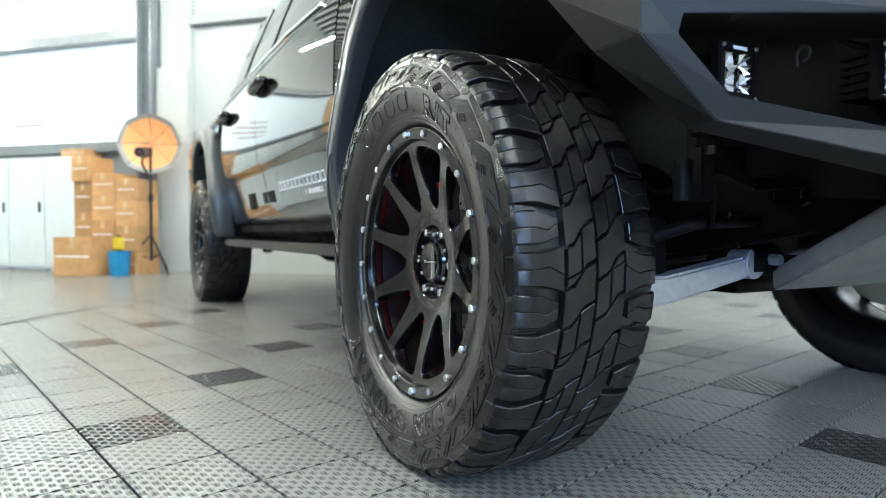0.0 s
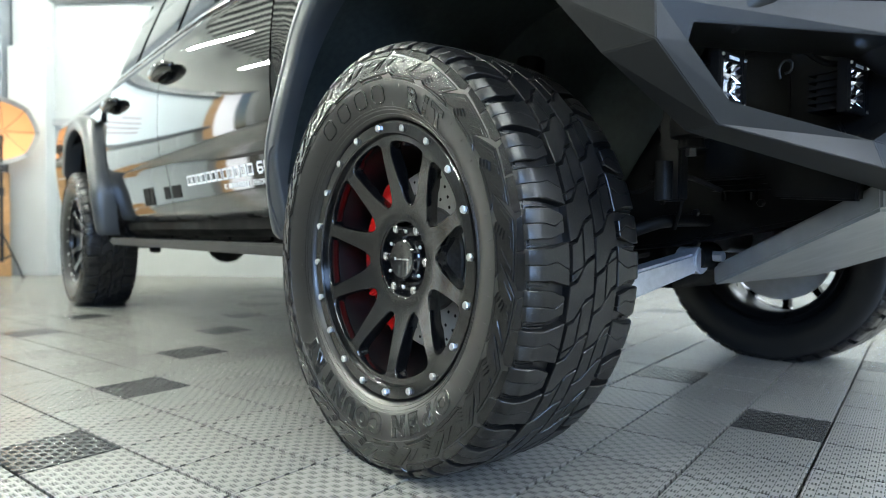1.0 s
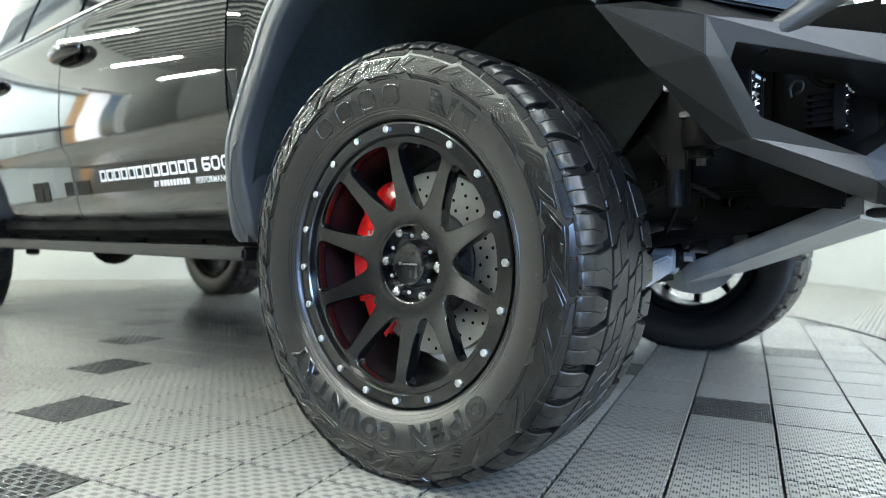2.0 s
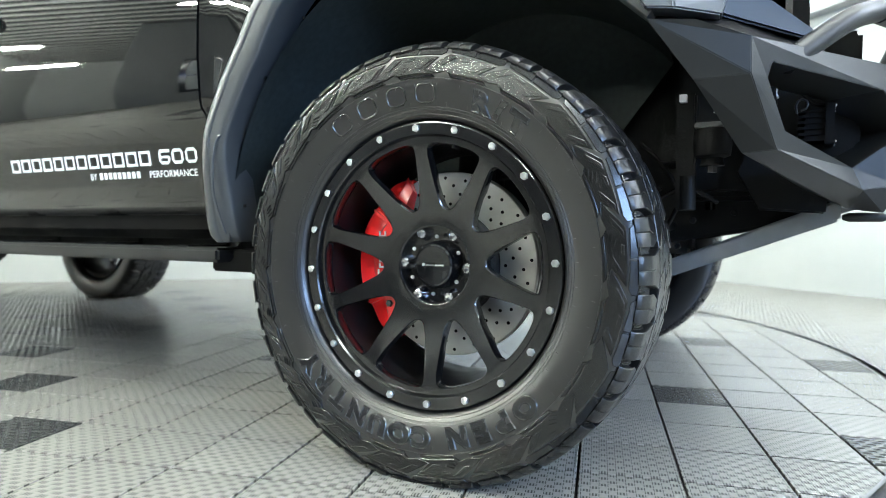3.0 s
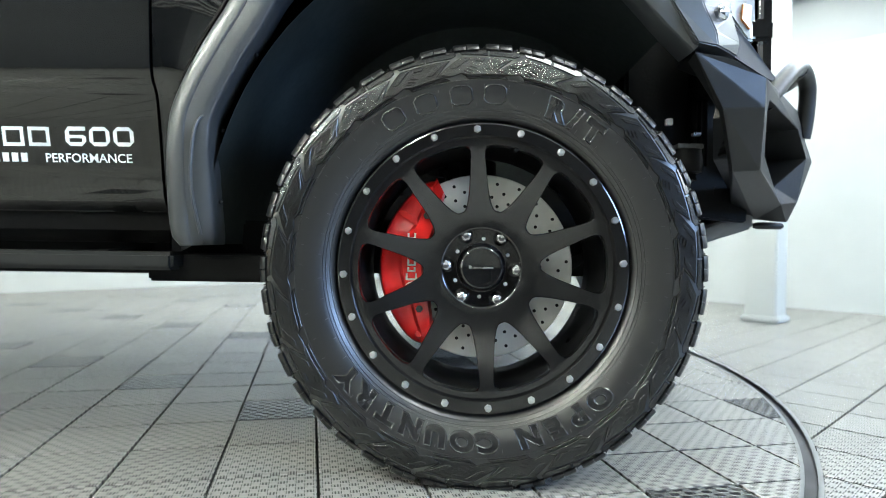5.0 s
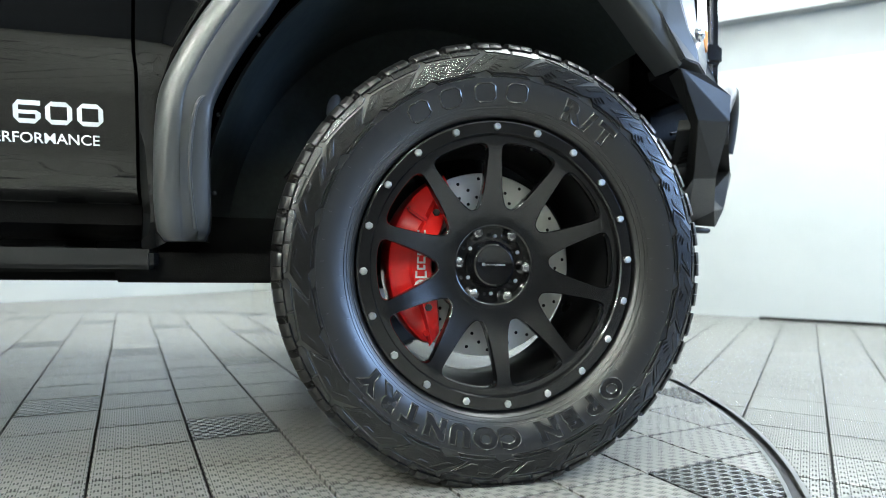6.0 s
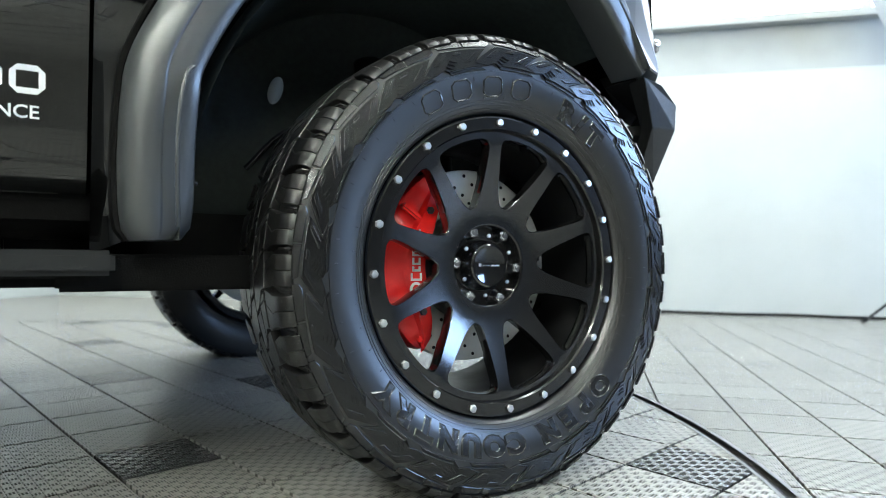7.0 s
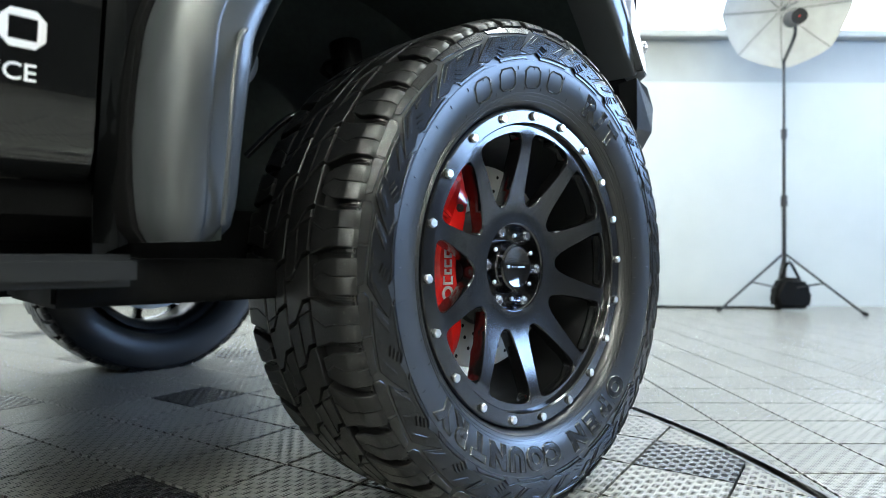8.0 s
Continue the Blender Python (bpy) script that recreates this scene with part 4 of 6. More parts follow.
def fender_mesh(sign=1, xc=0.0, x_min=-0.694, x_max=0.49, top=1.28):
    """The wing panel round the arch: strips from the flare's edge out to the panel's border."""
    pts = arch_points(0)
    n = len(pts)
    v, f = [], []
    for i, p in enumerate(pts):
        d = (pts[min(i + 1, n - 1)] - pts[max(i - 1, 0)]).normalized()
        out = Vector((-d.z, 0, d.x))
        a = p + out * 0.092 * (1 - 0.3 * max(0, (i / (n - 1) - 0.8) / 0.2))
        c = Vector((-0.06, 0, 0.75))
        w = a - c
        s = 9.0
        if w.x < -1e-6:
            s = min(s, (x_min - c.x) / w.x)
        if w.x > 1e-6:
            s = min(s, (x_max - c.x) / w.x)
        if w.z > 1e-6:
            s = min(s, (top - c.z) / w.z)
        b = c + w * max(1.02, s)
        for q in range(5):
            t = q / 4
            g = a.lerp(b, t)
            y = door_y(min(1.34, max(0.545, g.z))) + 0.002 + 0.006 * math.sin(math.pi * t)
            v.append((g.x, y, g.z))
        v.append((b.x, 0.16, b.z))
    k = 6
    for i in range(n - 1):
        for q in range(k - 1):
            f.append((i * k + q, i * k + q + 1, (i + 1) * k + q + 1, (i + 1) * k + q))
    return v, f


part("front_fender", mesh_of("front_fender", *fender_mesh(), PAINT, 50), truck, "glossy dark metallic wing panel")
part("far_fender", mesh_of("far_fender", *mirrored(fender_mesh()), PAINT, 50), truck)


def liner_mesh(x0):
    """The plastic wheel-well liner: an arched shell behind the flare, closed to the engine bay."""
    v, f = [], []
    n = 40
    rows = [(0.585, 0.055), (0.60, 0.10), (0.60, 0.36), (0.585, 0.62), (0.20, 0.66)]
    for i in range(n + 1):
        th = radians(47 + 141 * i / n)
        for r, y in rows:
            rz = r * (1.14 if math.sin(th) > 0 else 1)
            v.append((x0 + HUB.x + r * 0.99 * math.cos(th), y, HUB.z + 0.02 + max(0.02, rz * math.sin(th))))
    k = len(rows)
    for i in range(n):
        for q in range(k - 1):
            f.append((i * k + q, i * k + q + 1, (i + 1) * k + q + 1, (i + 1) * k + q))
    return v, f


part("wheel_well_liner", mesh_of("wheel_well_liner", *liner_mesh(0), LINER, 50), truck, "black plastic wheel well liner")
part("rear_liner", mesh_of("rear_liner", *liner_mesh(XR), PLASTIC, 50), truck)
part("far_liner", mesh_of("far_liner", *mirrored(liner_mesh(0)), PLASTIC, 50), truck)
part("far_rear_liner", mesh_of("far_rear_liner", *mirrored(liner_mesh(XR)), PLASTIC, 50), truck)

PIN = mesh_of("push_pin", *revolve([(0.0, -0.002), (0.003, -0.0015), (0.0045, 0.0), (0.0045, 0.003), (0.0, 0.004)], 10), BUMPER, 50)
for x, y, z in ((-0.545, 0.075, 0.71), (-0.550, 0.080, 0.56), (-0.475, 0.075, 0.87), (-0.36, 0.075, 1.00), (-0.19, 0.085, 1.085), (0.10, 0.085, 1.09)):
    part("push_pin", PIN, truck, "small grey push pin", Matrix.Translation((x, y, z)))
for pts in ([(-0.42, 0.30, 0.62), (-0.34, 0.26, 0.70), (-0.25, 0.25, 0.66), (-0.16, 0.27, 0.72)], [(-0.40, 0.35, 0.50), (-0.30, 0.30, 0.56), (-0.18, 0.28, 0.60)]):
    part("brake_hose", mesh_of("brake_hose", *tube(smooth_path(pts, 6), 0.006, 8), GLOSS, 50), truck, "black brake hose")

# Pale grey oval disc set in the wheel well.
clip_v, clip_f = revolve([(0.0, -0.003), (0.016, -0.002), (0.020, 0.003), (0.0, 0.004)], 20)
part("liner_window", mesh_of("liner_window", [(-0.300 + x * 0.9 + z * 0.35, 0.520 + y - 0.1 * z, 0.845 + z * 1.7) for x, y, z in clip_v], clip_f, GREYSKID, 60), truck, "pale grey oval disc set on the liner")

# bed, cab top and far side
BED = [(0.60, 0.20), (0.66, 0.135), (0.80, 0.105), (1.0, 0.085), (1.18, 0.09), (1.27, 0.105), (1.33, 0.125), (1.35, 0.16)]
part("bed_side", mesh_of("bed_side", *join(swept_side(XR + 0.60, -2.875, BED), swept_side(-4.75, XR - 0.58, BED), swept_side(XR - 0.58, XR + 0.60, [(1.14, 0.07), (1.2, 0.08), (1.27, 0.105), (1.33, 0.125), (1.35, 0.16)])), PAINT, 50), truck, "glossy dark metallic bed side")
part("far_side", mesh_of("far_side", *mirrored(join(swept_side(-2.86, -0.70, DOOR), swept_side(-4.75, -2.875, [(0.9, 0.10), (1.27, 0.105), (1.35, 0.16)]))), PAINT, 50), truck)
GLASSP = [(1.345, 0.130), (1.50, 0.185), (1.70, 0.265), (1.80, 0.31)]
part("side_glass", mesh_of("side_glass", *join(swept_side(-1.83, -0.95, GLASSP, 0.02), swept_side(-2.50, -1.90, GLASSP, 0.02)), GLASS, 50), truck, "dark tinted side window")
part("cab_frame", mesh_of("cab_frame", *join(swept_side(-1.90, -1.83, [(z, y - 0.006) for z, y in GLASSP], 0.05), swept_side(-2.84, -2.50, [(z, y - 0.006) for z, y in GLASSP], 0.05), swept_side(-2.85, -0.90, [(1.338, 0.118), (1.36, 0.13), (1.362, 0.15)], 0.05), boxes((-2.85, -0.9, 0.36, 1.74, 1.79, 1.88), bevel=0.03), *[plate([(x, 0.13, 0.62), (x, 0.13, 1.34), (x, 0.30, 1.80), (x, 1.80, 1.80), (x, 1.97, 1.34), (x, 1.97, 0.62)], (0.05, 0, 0)) for x in (-2.86, -0.96)]), PAINT, 40), truck)
part("belt_trim", mesh_of("belt_trim", *tube([(-2.84, 0.118, 1.345), (-1.80, 0.116, 1.343), (-1.40, 0.103, 1.327), (-0.90, 0.089, 1.285)], 0.006, 8), CHROME), truck)
part("hood", mesh_of("hood", *boxes((-0.9, 0.55, 0.13, 1.97, 1.25, 1.33), bevel=0.03), PAINT), truck)
# Plain dark blocks; those behind the bumper are added to block bright see-through gaps.
for name, b in (("engine_bay", (-0.9, 0.42, 0.67, 1.43, 0.52, 1.24)), ("crash_box", (0.421, 0.60, 0.54, 1.56, 0.58, 1.10)), ("radiator_support", (0.602, 0.695, 0.505, 1.595, 0.56, 0.98)), ("pocket_shield", (0.615, 0.79, 0.470, 0.500, 0.60, 0.93)), ("cab_floor", (-2.9, -0.91, 0.24, 1.86, 0.60, 1.30)), ("bed_floor", (-4.7, -2.91, 0.66, 1.44, 0.6, 1.2))):
    part(name, mesh_of(name, *boxes(b, bevel=0.01), UNDER), truck, "black filler block inside the body")
part("windscreen", mesh_of("windscreen", *plate([(-0.42, 0.20, 1.335), (-0.42, 1.90, 1.335), (-0.93, 1.73, 1.85), (-0.93, 0.37, 1.85)], (0.012, 0, 0.012)), GLASS, 0), truck, "dark tinted windscreen")
part("rear_window", mesh_of("rear_window", *plate([(-2.868, 0.35, 1.40), (-2.868, 1.75, 1.40), (-2.868, 1.66, 1.74), (-2.868, 0.44, 1.74)], (-0.01, 0, 0)), GLASS, 0), truck, "dark tinted rear window")
QUARTER = plate([(-0.948, 0.135, 1.345), (-0.42, 0.165, 1.345), (-0.93, 0.345, 1.84), (-0.948, 0.31, 1.80)], (0, 0.015, 0))
PILLAR = tube([(-0.40, 0.17, 1.335), (-0.93, 0.345, 1.85)], 0.028, 10)
for flip in (False, True):
    part("quarter_window", mesh_of("quarter_window", *(mirrored(QUARTER) if flip else QUARTER), GLASS, 0), truck)
    part("screen_pillar", mesh_of("screen_pillar", *(mirrored(PILLAR) if flip else PILLAR), PAINT, 50), truck)
part("far_side_glass", mesh_of("far_side_glass", *mirrored(join(swept_side(-1.83, -0.95, GLASSP, 0.02), swept_side(-2.50, -1.90, GLASSP, 0.02))), GLASS, 50), truck)
part("far_cab_frame", mesh_of("far_cab_frame", *mirrored(join(swept_side(-1.90, -1.83, GLASSP, 0.05), swept_side(-2.84, -2.50, GLASSP, 0.05))), PAINT, 50), truck)
part("tailgate", mesh_of("tailgate", *boxes((-4.80, -4.74, 0.14, 1.96, 0.6, 1.34), bevel=0.02), PAINT), truck)

# running board
board = part("running_board", mesh_of("running_board", *bevelled(boxes((-2.93, -0.66, 0.095, 0.20, 0.413, 0.452)), 0.008), BUMPER, 40), truck, "matt grey running board bar")
for x in (-2.6, -2.2, -1.75, -1.3, -0.85):
    part("bracket", mesh_of("bracket", *boxes((x - 0.03, x + 0.03, 0.14, 0.38, 0.43, 0.455), (x - 0.03, x + 0.03, 0.33, 0.36, 0.44, 0.52), bevel=0.004), UNDER), board)
part("board_end_plate", mesh_of("board_end_plate", *boxes((-0.74, -0.40, 0.15, 0.42, 0.386, 0.446), bevel=0.006), PLASTIC), board)

# ---------- bumper ----------
P = dict(P1=(0.424, 0.032, 0.871), PU=(0.502, 0.045, 0.864), U=(0.588, 0.075, 0.833), F1=(0.588, 0.078, 0.771), SM=(0.498, 0.071, 0.767), LR=(0.573, 0.190, 0.650), LF=(0.630, 0.182, 0.653),
         TL=(0.621, 0.124, 0.797), HL=(0.614, 0.122, 0.770), LL=(0.644, 0.191, 0.687), HB=(0.770, 0.398, 0.635), RT=(0.812, 0.368, 0.780), HR=(0.872, 0.435, 0.715),
         BT=(0.776, 0.510, 0.555), FB=(0.830, 0.447, 0.545), TR=(0.827, 0.400, 0.834), TIP=(0.912, 0.480, 0.712), TIPU=(0.888, 0.470, 0.765),
         CB=(0.787, 0.394, 0.590), CF=(0.850, 0.434, 0.600))


def bumper_wing():
    """A faceted steel wing with an open light pocket: outer skin, pocket walls and a closed back."""
    names = list(P)
    ix = {k: i for i, k in enumerate(names)}
    v = [Vector(P[k]) for k in names]
    f = [("P1", "PU", "U", "F1"), ("P1", "F1", "SM"), ("SM", "F1", "LF", "LR"), ("U", "TL", "HL", "F1"), ("F1", "HL", "LL", "LF"), ("U", "TR", "RT", "TL"), ("LR", "LF", "CB", "BT"), ("LF", "LL", "HB", "CB"), ("BT", "CB", "CF", "FB"), ("CB", "HB", "CF"), ("FB", "CF", "TIP"), ("CF", "HB", "HR", "TIP"), ("TIP", "HR", "TIPU"), ("TIPU", "HR", "RT", "TR")]
    f = [tuple(ix[k] for k in q) for q in f]
    # pocket walls
    hole = ["TL", "RT", "HR", "HB", "LL", "HL"]
    off = Vector((-0.085, 0.075, 0))
    b = len(v)
    v += [Vector(P[k]) + off for k in hole]
    for i in range(6):
        j = (i + 1) % 6
        f.append((ix[hole[i]], ix[hole[j]], b + j, b + i))
    # inner returns: top shelf, rear lip, underside and inboard side
    edge = ["P1", "SM", "LR", "BT", "FB", "TIP", "TIPU", "TR", "U", "PU"]
    inn = {"P1": (0.004, 0.05, -0.005), "PU": (-0.01, 0.055, -0.006), "SM": (0.012, 0.045, 0.0), "LR": (0.012, 0.05, 0.015), "BT": (-0.04, 0.06, 0.02), "FB": (-0.05, 0.07, 0.02), "TIP": (-0.06, 0.10, 0.0), "TIPU": (-0.06, 0.10, -0.01), "TR": (-0.07, 0.08, -0.012), "U": (-0.03, 0.06, -0.008)}
    c = len(v)
    v += [Vector(P[k]) + Vector(inn[k]) for k in edge]
    for i in range(10):
        j = (i + 1) % 10
        f.append((ix[edge[i]], ix[edge[j]], c + j, c + i))
    return v, f


bump = part("front_bumper", mesh_of("front_bumper", *bevelled(bumper_wing(), 0.0014, 2, 10), BUMPER, 0), truck, "matt dark grey angular steel front bumper")
part("bumper_wing", mesh_of("bumper_wing", *mirrored(bumper_wing()), BUMPER, 0), bump)
part("bumper_beam", mesh_of("bumper_beam", *boxes((0.70, 0.86, 0.50, 1.60, 0.57, 0.80), (0.45, 0.70, 0.62, 0.74, 0.52, 0.66), (0.45, 0.70, 1.36, 1.48, 0.52, 0.66), bevel=0.02), PLASTIC), bump)
hoop = smooth_path([(0.640, 0.185, 0.806), (0.735, 0.272, 0.890), (0.785, 0.335, 0.922), (0.822, 0.372, 0.930), (0.855, 0.410, 0.912), (0.868, 0.428, 0.880), (0.870, 0.440, 0.82), (0.866, 0.448, 0.77)], 6)
part("bull_bar", mesh_of("bull_bar", *join(tube(hoop, 0.021, 16), tube(smooth_path([(0.80, 0.350, 0.926), (0.86, 0.50, 0.935), (0.89, 0.8, 0.94), (0.89, 1.3, 0.94), (0.80, 1.785, 0.926)], 6), 0.022, 14)), BUMPER, 60), bump, "matt dark grey tube bull bar")


def build_pod(loc, rz):
    """A square LED pod lamp with finned back, bezel, reflector and corner screws."""
    m = Matrix.Translation(loc) @ pose(0, 0, 0, 0, 0, rz)
    o = part("pod_lamp", mesh_of("pod_lamp", *bevelled(boxes((-0.05, -0.010, -0.028, 0.028, -0.034, 0.034)), 0.003), PLASTIC), bump, "small square black LED pod lamp", m)
    for k in range(6):
        part("fin", mesh_of("fin", *boxes((-0.062, -0.012, -0.033, 0.033, -0.034 + 0.012 * k, -0.028 + 0.012 * k), bevel=0.001), PLASTIC), o)
    part("bezel", mesh_of("bezel", *join(*[bevelled(boxes(b), 0.002) for b in ((-0.014, 0.004, -0.040, -0.0285, -0.042, 0.042), (-0.014, 0.004, 0.0285, 0.040, -0.042, 0.042), (-0.0138, 0.0038, -0.0284, 0.0284, 0.0285, 0.042), (-0.0138, 0.0038, -0.0284, 0.0284, -0.042, -0.0285))]), PLASTIC, 30), o)
    cells = []
    for j in range(2):
        for i in range(2):
            cy, cz = 0.0142 * (2 * i - 1), 0.0142 * (2 * j - 1)
            v = [(-0.011, cy, cz)]
            for k in range(16):
                a = 2 * math.pi * k / 16 + 0.2 * i + 0.1 * j
                q = 0.0139 / max(abs(math.cos(a)), abs(math.sin(a)))
                v.append((0.001 if k % 2 else -0.006, cy + q * math.cos(a), cz + q * math.sin(a)))
            cells.append((v, [(0, 1 + k, 1 + (k + 1) % 16) for k in range(16)]))
    part("reflector", mesh_of("reflector", *join(*cells), LENS, 0), o, "faceted silver reflector")
    for y, z in ((-0.033, -0.036), (0.033, -0.036), (-0.033, 0.036), (0.033, 0.036)):
        part("screw", mesh_of("screw", *[[(-b + 0.004, a + y, c + z) for a, b, c in hex_head(0.003, 0.003)[0]], hex_head(0.003, 0.003)[1]], STEEL), o)
    part("maker_mark", mesh_of("maker_mark", *boxes((0.004, 0.0052, -0.014, 0.014, 0.0315, 0.0365)), WHITE), o, "plain white bar")
    return o


build_pod((0.625, 0.232, 0.727), -3)
build_pod((0.735, 0.430, 0.727), -3)

# fender front, trim and grille side above the bumper
CORNER = [(0.424, 0.014, 0.885), (0.470, 0.030, 0.882), (0.539, 0.101, 0.882), (0.547, 0.106, 0.912), (0.466, 0.030, 0.912), (0.440, 0.030, 0.965), (0.520, 0.085, 0.968), (0.376, 0.018, 0.962), (0.40, 0.035, 1.10), (0.50, 0.085, 1.10), (0.33, 0.024, 1.06)]
CORNER_FACES = [(0, 1, 4, 5, 7), (1, 2, 3, 4), (4, 3, 6, 5), (7, 5, 8, 10), (5, 6, 9, 8)]
CORNER_RIM = [0, 1, 2, 3, 6, 9, 8, 10, 7]


def wing_corner():
    """The faceted front corner of the wing above the bumper, a closed shell."""
    v = list(CORNER) + [(CORNER[i][0] - 0.004, CORNER[i][1] + 0.05, CORNER[i][2]) for i in CORNER_RIM]
    n, k = len(CORNER), len(CORNER_RIM)
    f = CORNER_FACES + [(CORNER_RIM[i], CORNER_RIM[(i + 1) % k], n + (i + 1) % k, n + i) for i in range(k)] + [tuple(range(n, n + k))]
    return v, f


part("fender_tip", mesh_of("fender_tip", *bevelled(wing_corner(), 0.003, 2, 8), FLARE, 0), truck, "satin blue-grey front wing corner")
lamp_v, lamp_f = revolve([(0.0, -0.010), (0.008, -0.009), (0.013, -0.006), (0.0155, 0.0), (0.0165, 0.004)], 24)
part("marker_lamp", mesh_of("marker_lamp", [(0.483 + x * 1.15, 0.046 + y + 0.6 * x, 0.956 + z) for x, y, z in lamp_v], lamp_f, CHROME, 50), truck, "small clear oval marker lamp")
part("bumper_gap", mesh_of("bumper_gap", *plate([(0.43, 0.065, 0.875), (0.60, 0.115, 0.832), (0.70, 0.23, 0.838), (0.66, 0.26, 0.87), (0.55, 0.15, 0.888), (0.44, 0.09, 0.905)], (0, 0.10, 0)), PLASTIC), truck)
part("headlamp_trim", mesh_of("headlamp_trim", *bevelled(plate([(0.49, 0.105, 0.912), (0.545, 0.135, 0.888), (0.672, 0.215, 0.856), (0.70, 0.24, 0.866), (0.60, 0.17, 0.935), (0.53, 0.13, 0.975), (0.505, 0.115, 1.05), (0.49, 0.11, 1.05)], (0.0, 0.06, 0.0)), 0.005), BUMPER, 40), truck)
part("headlamp", mesh_of("headlamp", *bevelled(plate([(0.545, 0.150, 0.985), (0.60, 0.185, 0.945), (0.63, 0.21, 0.95), (0.625, 0.215, 1.12), (0.52, 0.14, 1.12)], (0.0, 0.05, 0.0)), 0.005), HEADLENS, 40), truck, "clear headlamp with amber corner")
part("turn_signal", mesh_of("turn_signal", *plate([(0.575, 0.162, 0.985), (0.60, 0.178, 0.968), (0.605, 0.182, 1.02), (0.58, 0.165, 1.02)], (0.0, 0.01, 0.0)), AMBER), truck)
part("grille", mesh_of("grille", *boxes((0.64, 0.68, 0.235, 0.29, 0.862, 1.16), (0.60, 0.66, 0.29, 1.81, 0.87, 1.18), (0.60, 0.665, 0.2, 0.24, 0.95, 1.0), bevel=0.008), GLOSS), truck, "black grille")
part("grille_strip", mesh_of("grille_strip", *boxes((0.64, 0.652, 0.222, 0.232, 0.865, 1.15), bevel=0.003), CHROME), truck)

# ---------- suspension and underside ----------
part("lower_control_arm", mesh_of("lower_control_arm", *bevelled(join(plate([(0.300, 0.20, 0.405), (0.335, 0.42, 0.408), (0.352, 0.655, 0.447), (0.352, 0.655, 0.400), (0.338, 0.42, 0.350), (0.30, 0.20, 0.340)], (-0.05, 0, 0))), 0.006), ALLOY, 40), truck, "pale cast aluminium lower control arm")
part("arm_eye", mesh_of("arm_eye", *bevelled(tube([(0.300, 0.664, 0.428), (0.356, 0.664, 0.428)], 0.033, 28), 0.004), ALLOY, 40), truck, "round cast eye of the lower arm")
part("arm_bush", mesh_of("arm_bush", *[[(a + 0.33, c + 0.70, b + 0.435) for a, b, c in tube([(0, 0, -0.045), (0, 0, 0.045)], 0.036, 20)[0]], tube([(0, 0, -0.045), (0, 0, 0.045)], 0.036, 20)[1]], UNDER, 40), truck)
part("arm_bolt", mesh_of("arm_bolt", *tube([(0.30, 0.70, 0.437), (0.385, 0.70, 0.437), (0.387, 0.70, 0.437)], 0.013, 6), ALLOY, 30), truck)
part("upper_arm", mesh_of("upper_arm", *tube([(0.0, 0.28, 0.66), (-0.12, 0.62, 0.70)], 0.025, 10), UNDER, 40), truck)
part("knuckle", mesh_of("knuckle", *join(tube([(0, 0.17, 0.30), (0.0, 0.24, 0.43), (0.0, 0.28, 0.67)], 0.045, 12), tube([(0, 0.09, 0.43), (0, 0.30, 0.43)], 0.075, 20)), UNDER, 40), truck)
part("coil_over", mesh_of("coil_over", *join(tube([(-0.03, 0.42, 0.40), (-0.06, 0.52, 0.95)], 0.038, 14), *[tube([(-0.03 - 0.03 * (k / 60) + 0.055 * math.cos(k * 0.8), 0.42 + 0.10 * (k / 60) + 0.055 * math.sin(k * 0.8), 0.48 + 0.42 * k / 60) for k in range(61)], 0.008, 6)]), UNDER, 50), truck)
part("sway_bar", mesh_of("sway_bar", *tube(smooth_path([(0.22, 0.33, 0.42), (0.36, 0.40, 0.50), (0.40, 0.60, 0.52), (0.40, 1.5, 0.52)], 5), 0.014, 10), UNDER, 50), truck)
part("tie_rod", mesh_of("tie_rod", *tube([(0.16, 0.24, 0.40), (0.17, 0.72, 0.44)], 0.013, 10), UNDER), truck)
part("drive_shaft", mesh_of("drive_shaft", *tube([(0, 0.28, 0.43), (0.02, 0.80, 0.45)], 0.022, 12), UNDER), truck)
part("front_diff", mesh_of("front_diff", *bevelled(boxes((-0.18, 0.22, 0.80, 1.25, 0.34, 0.56)), 0.05, 3), UNDER, 60), truck)
part("axle", mesh_of("axle", *join(tube([(XR, 0.24, 0.43), (XR, 1.86, 0.43)], 0.055, 16), tube([(XR - 0.13, 1.05, 0.43), (XR, 1.05, 0.43), (XR + 0.15, 1.05, 0.44)], 0.15, 16, [0.08, 0.17, 0.08]), tube([(XR + 0.1, 1.05, 0.45), (-0.5, 1.05, 0.48)], 0.045, 12)), UNDER, 50), truck)
part("rear_shock", mesh_of("rear_shock", *tube([(XR + 0.30, 0.45, 0.36), (XR + 0.12, 0.55, 0.9)], 0.035, 12), UNDER), truck)
part("exhaust", mesh_of("exhaust", *join(tube([(-0.4, 1.45, 0.42), (-2.9, 1.45, 0.42), (-3.2, 1.5, 0.6)], 0.035, 12), tube([(-1.7, 1.4, 0.43), (-2.3, 1.4, 0.43)], 0.09, 16)), ALLOY, 50), truck)
part("gearbox", mesh_of("gearbox", *bevelled(boxes((-1.75, -0.45, 0.85, 1.25, 0.36, 0.62), (-2.3, -1.4, 0.5, 0.8, 0.38, 0.6)), 0.05, 3), UNDER, 60), truck)
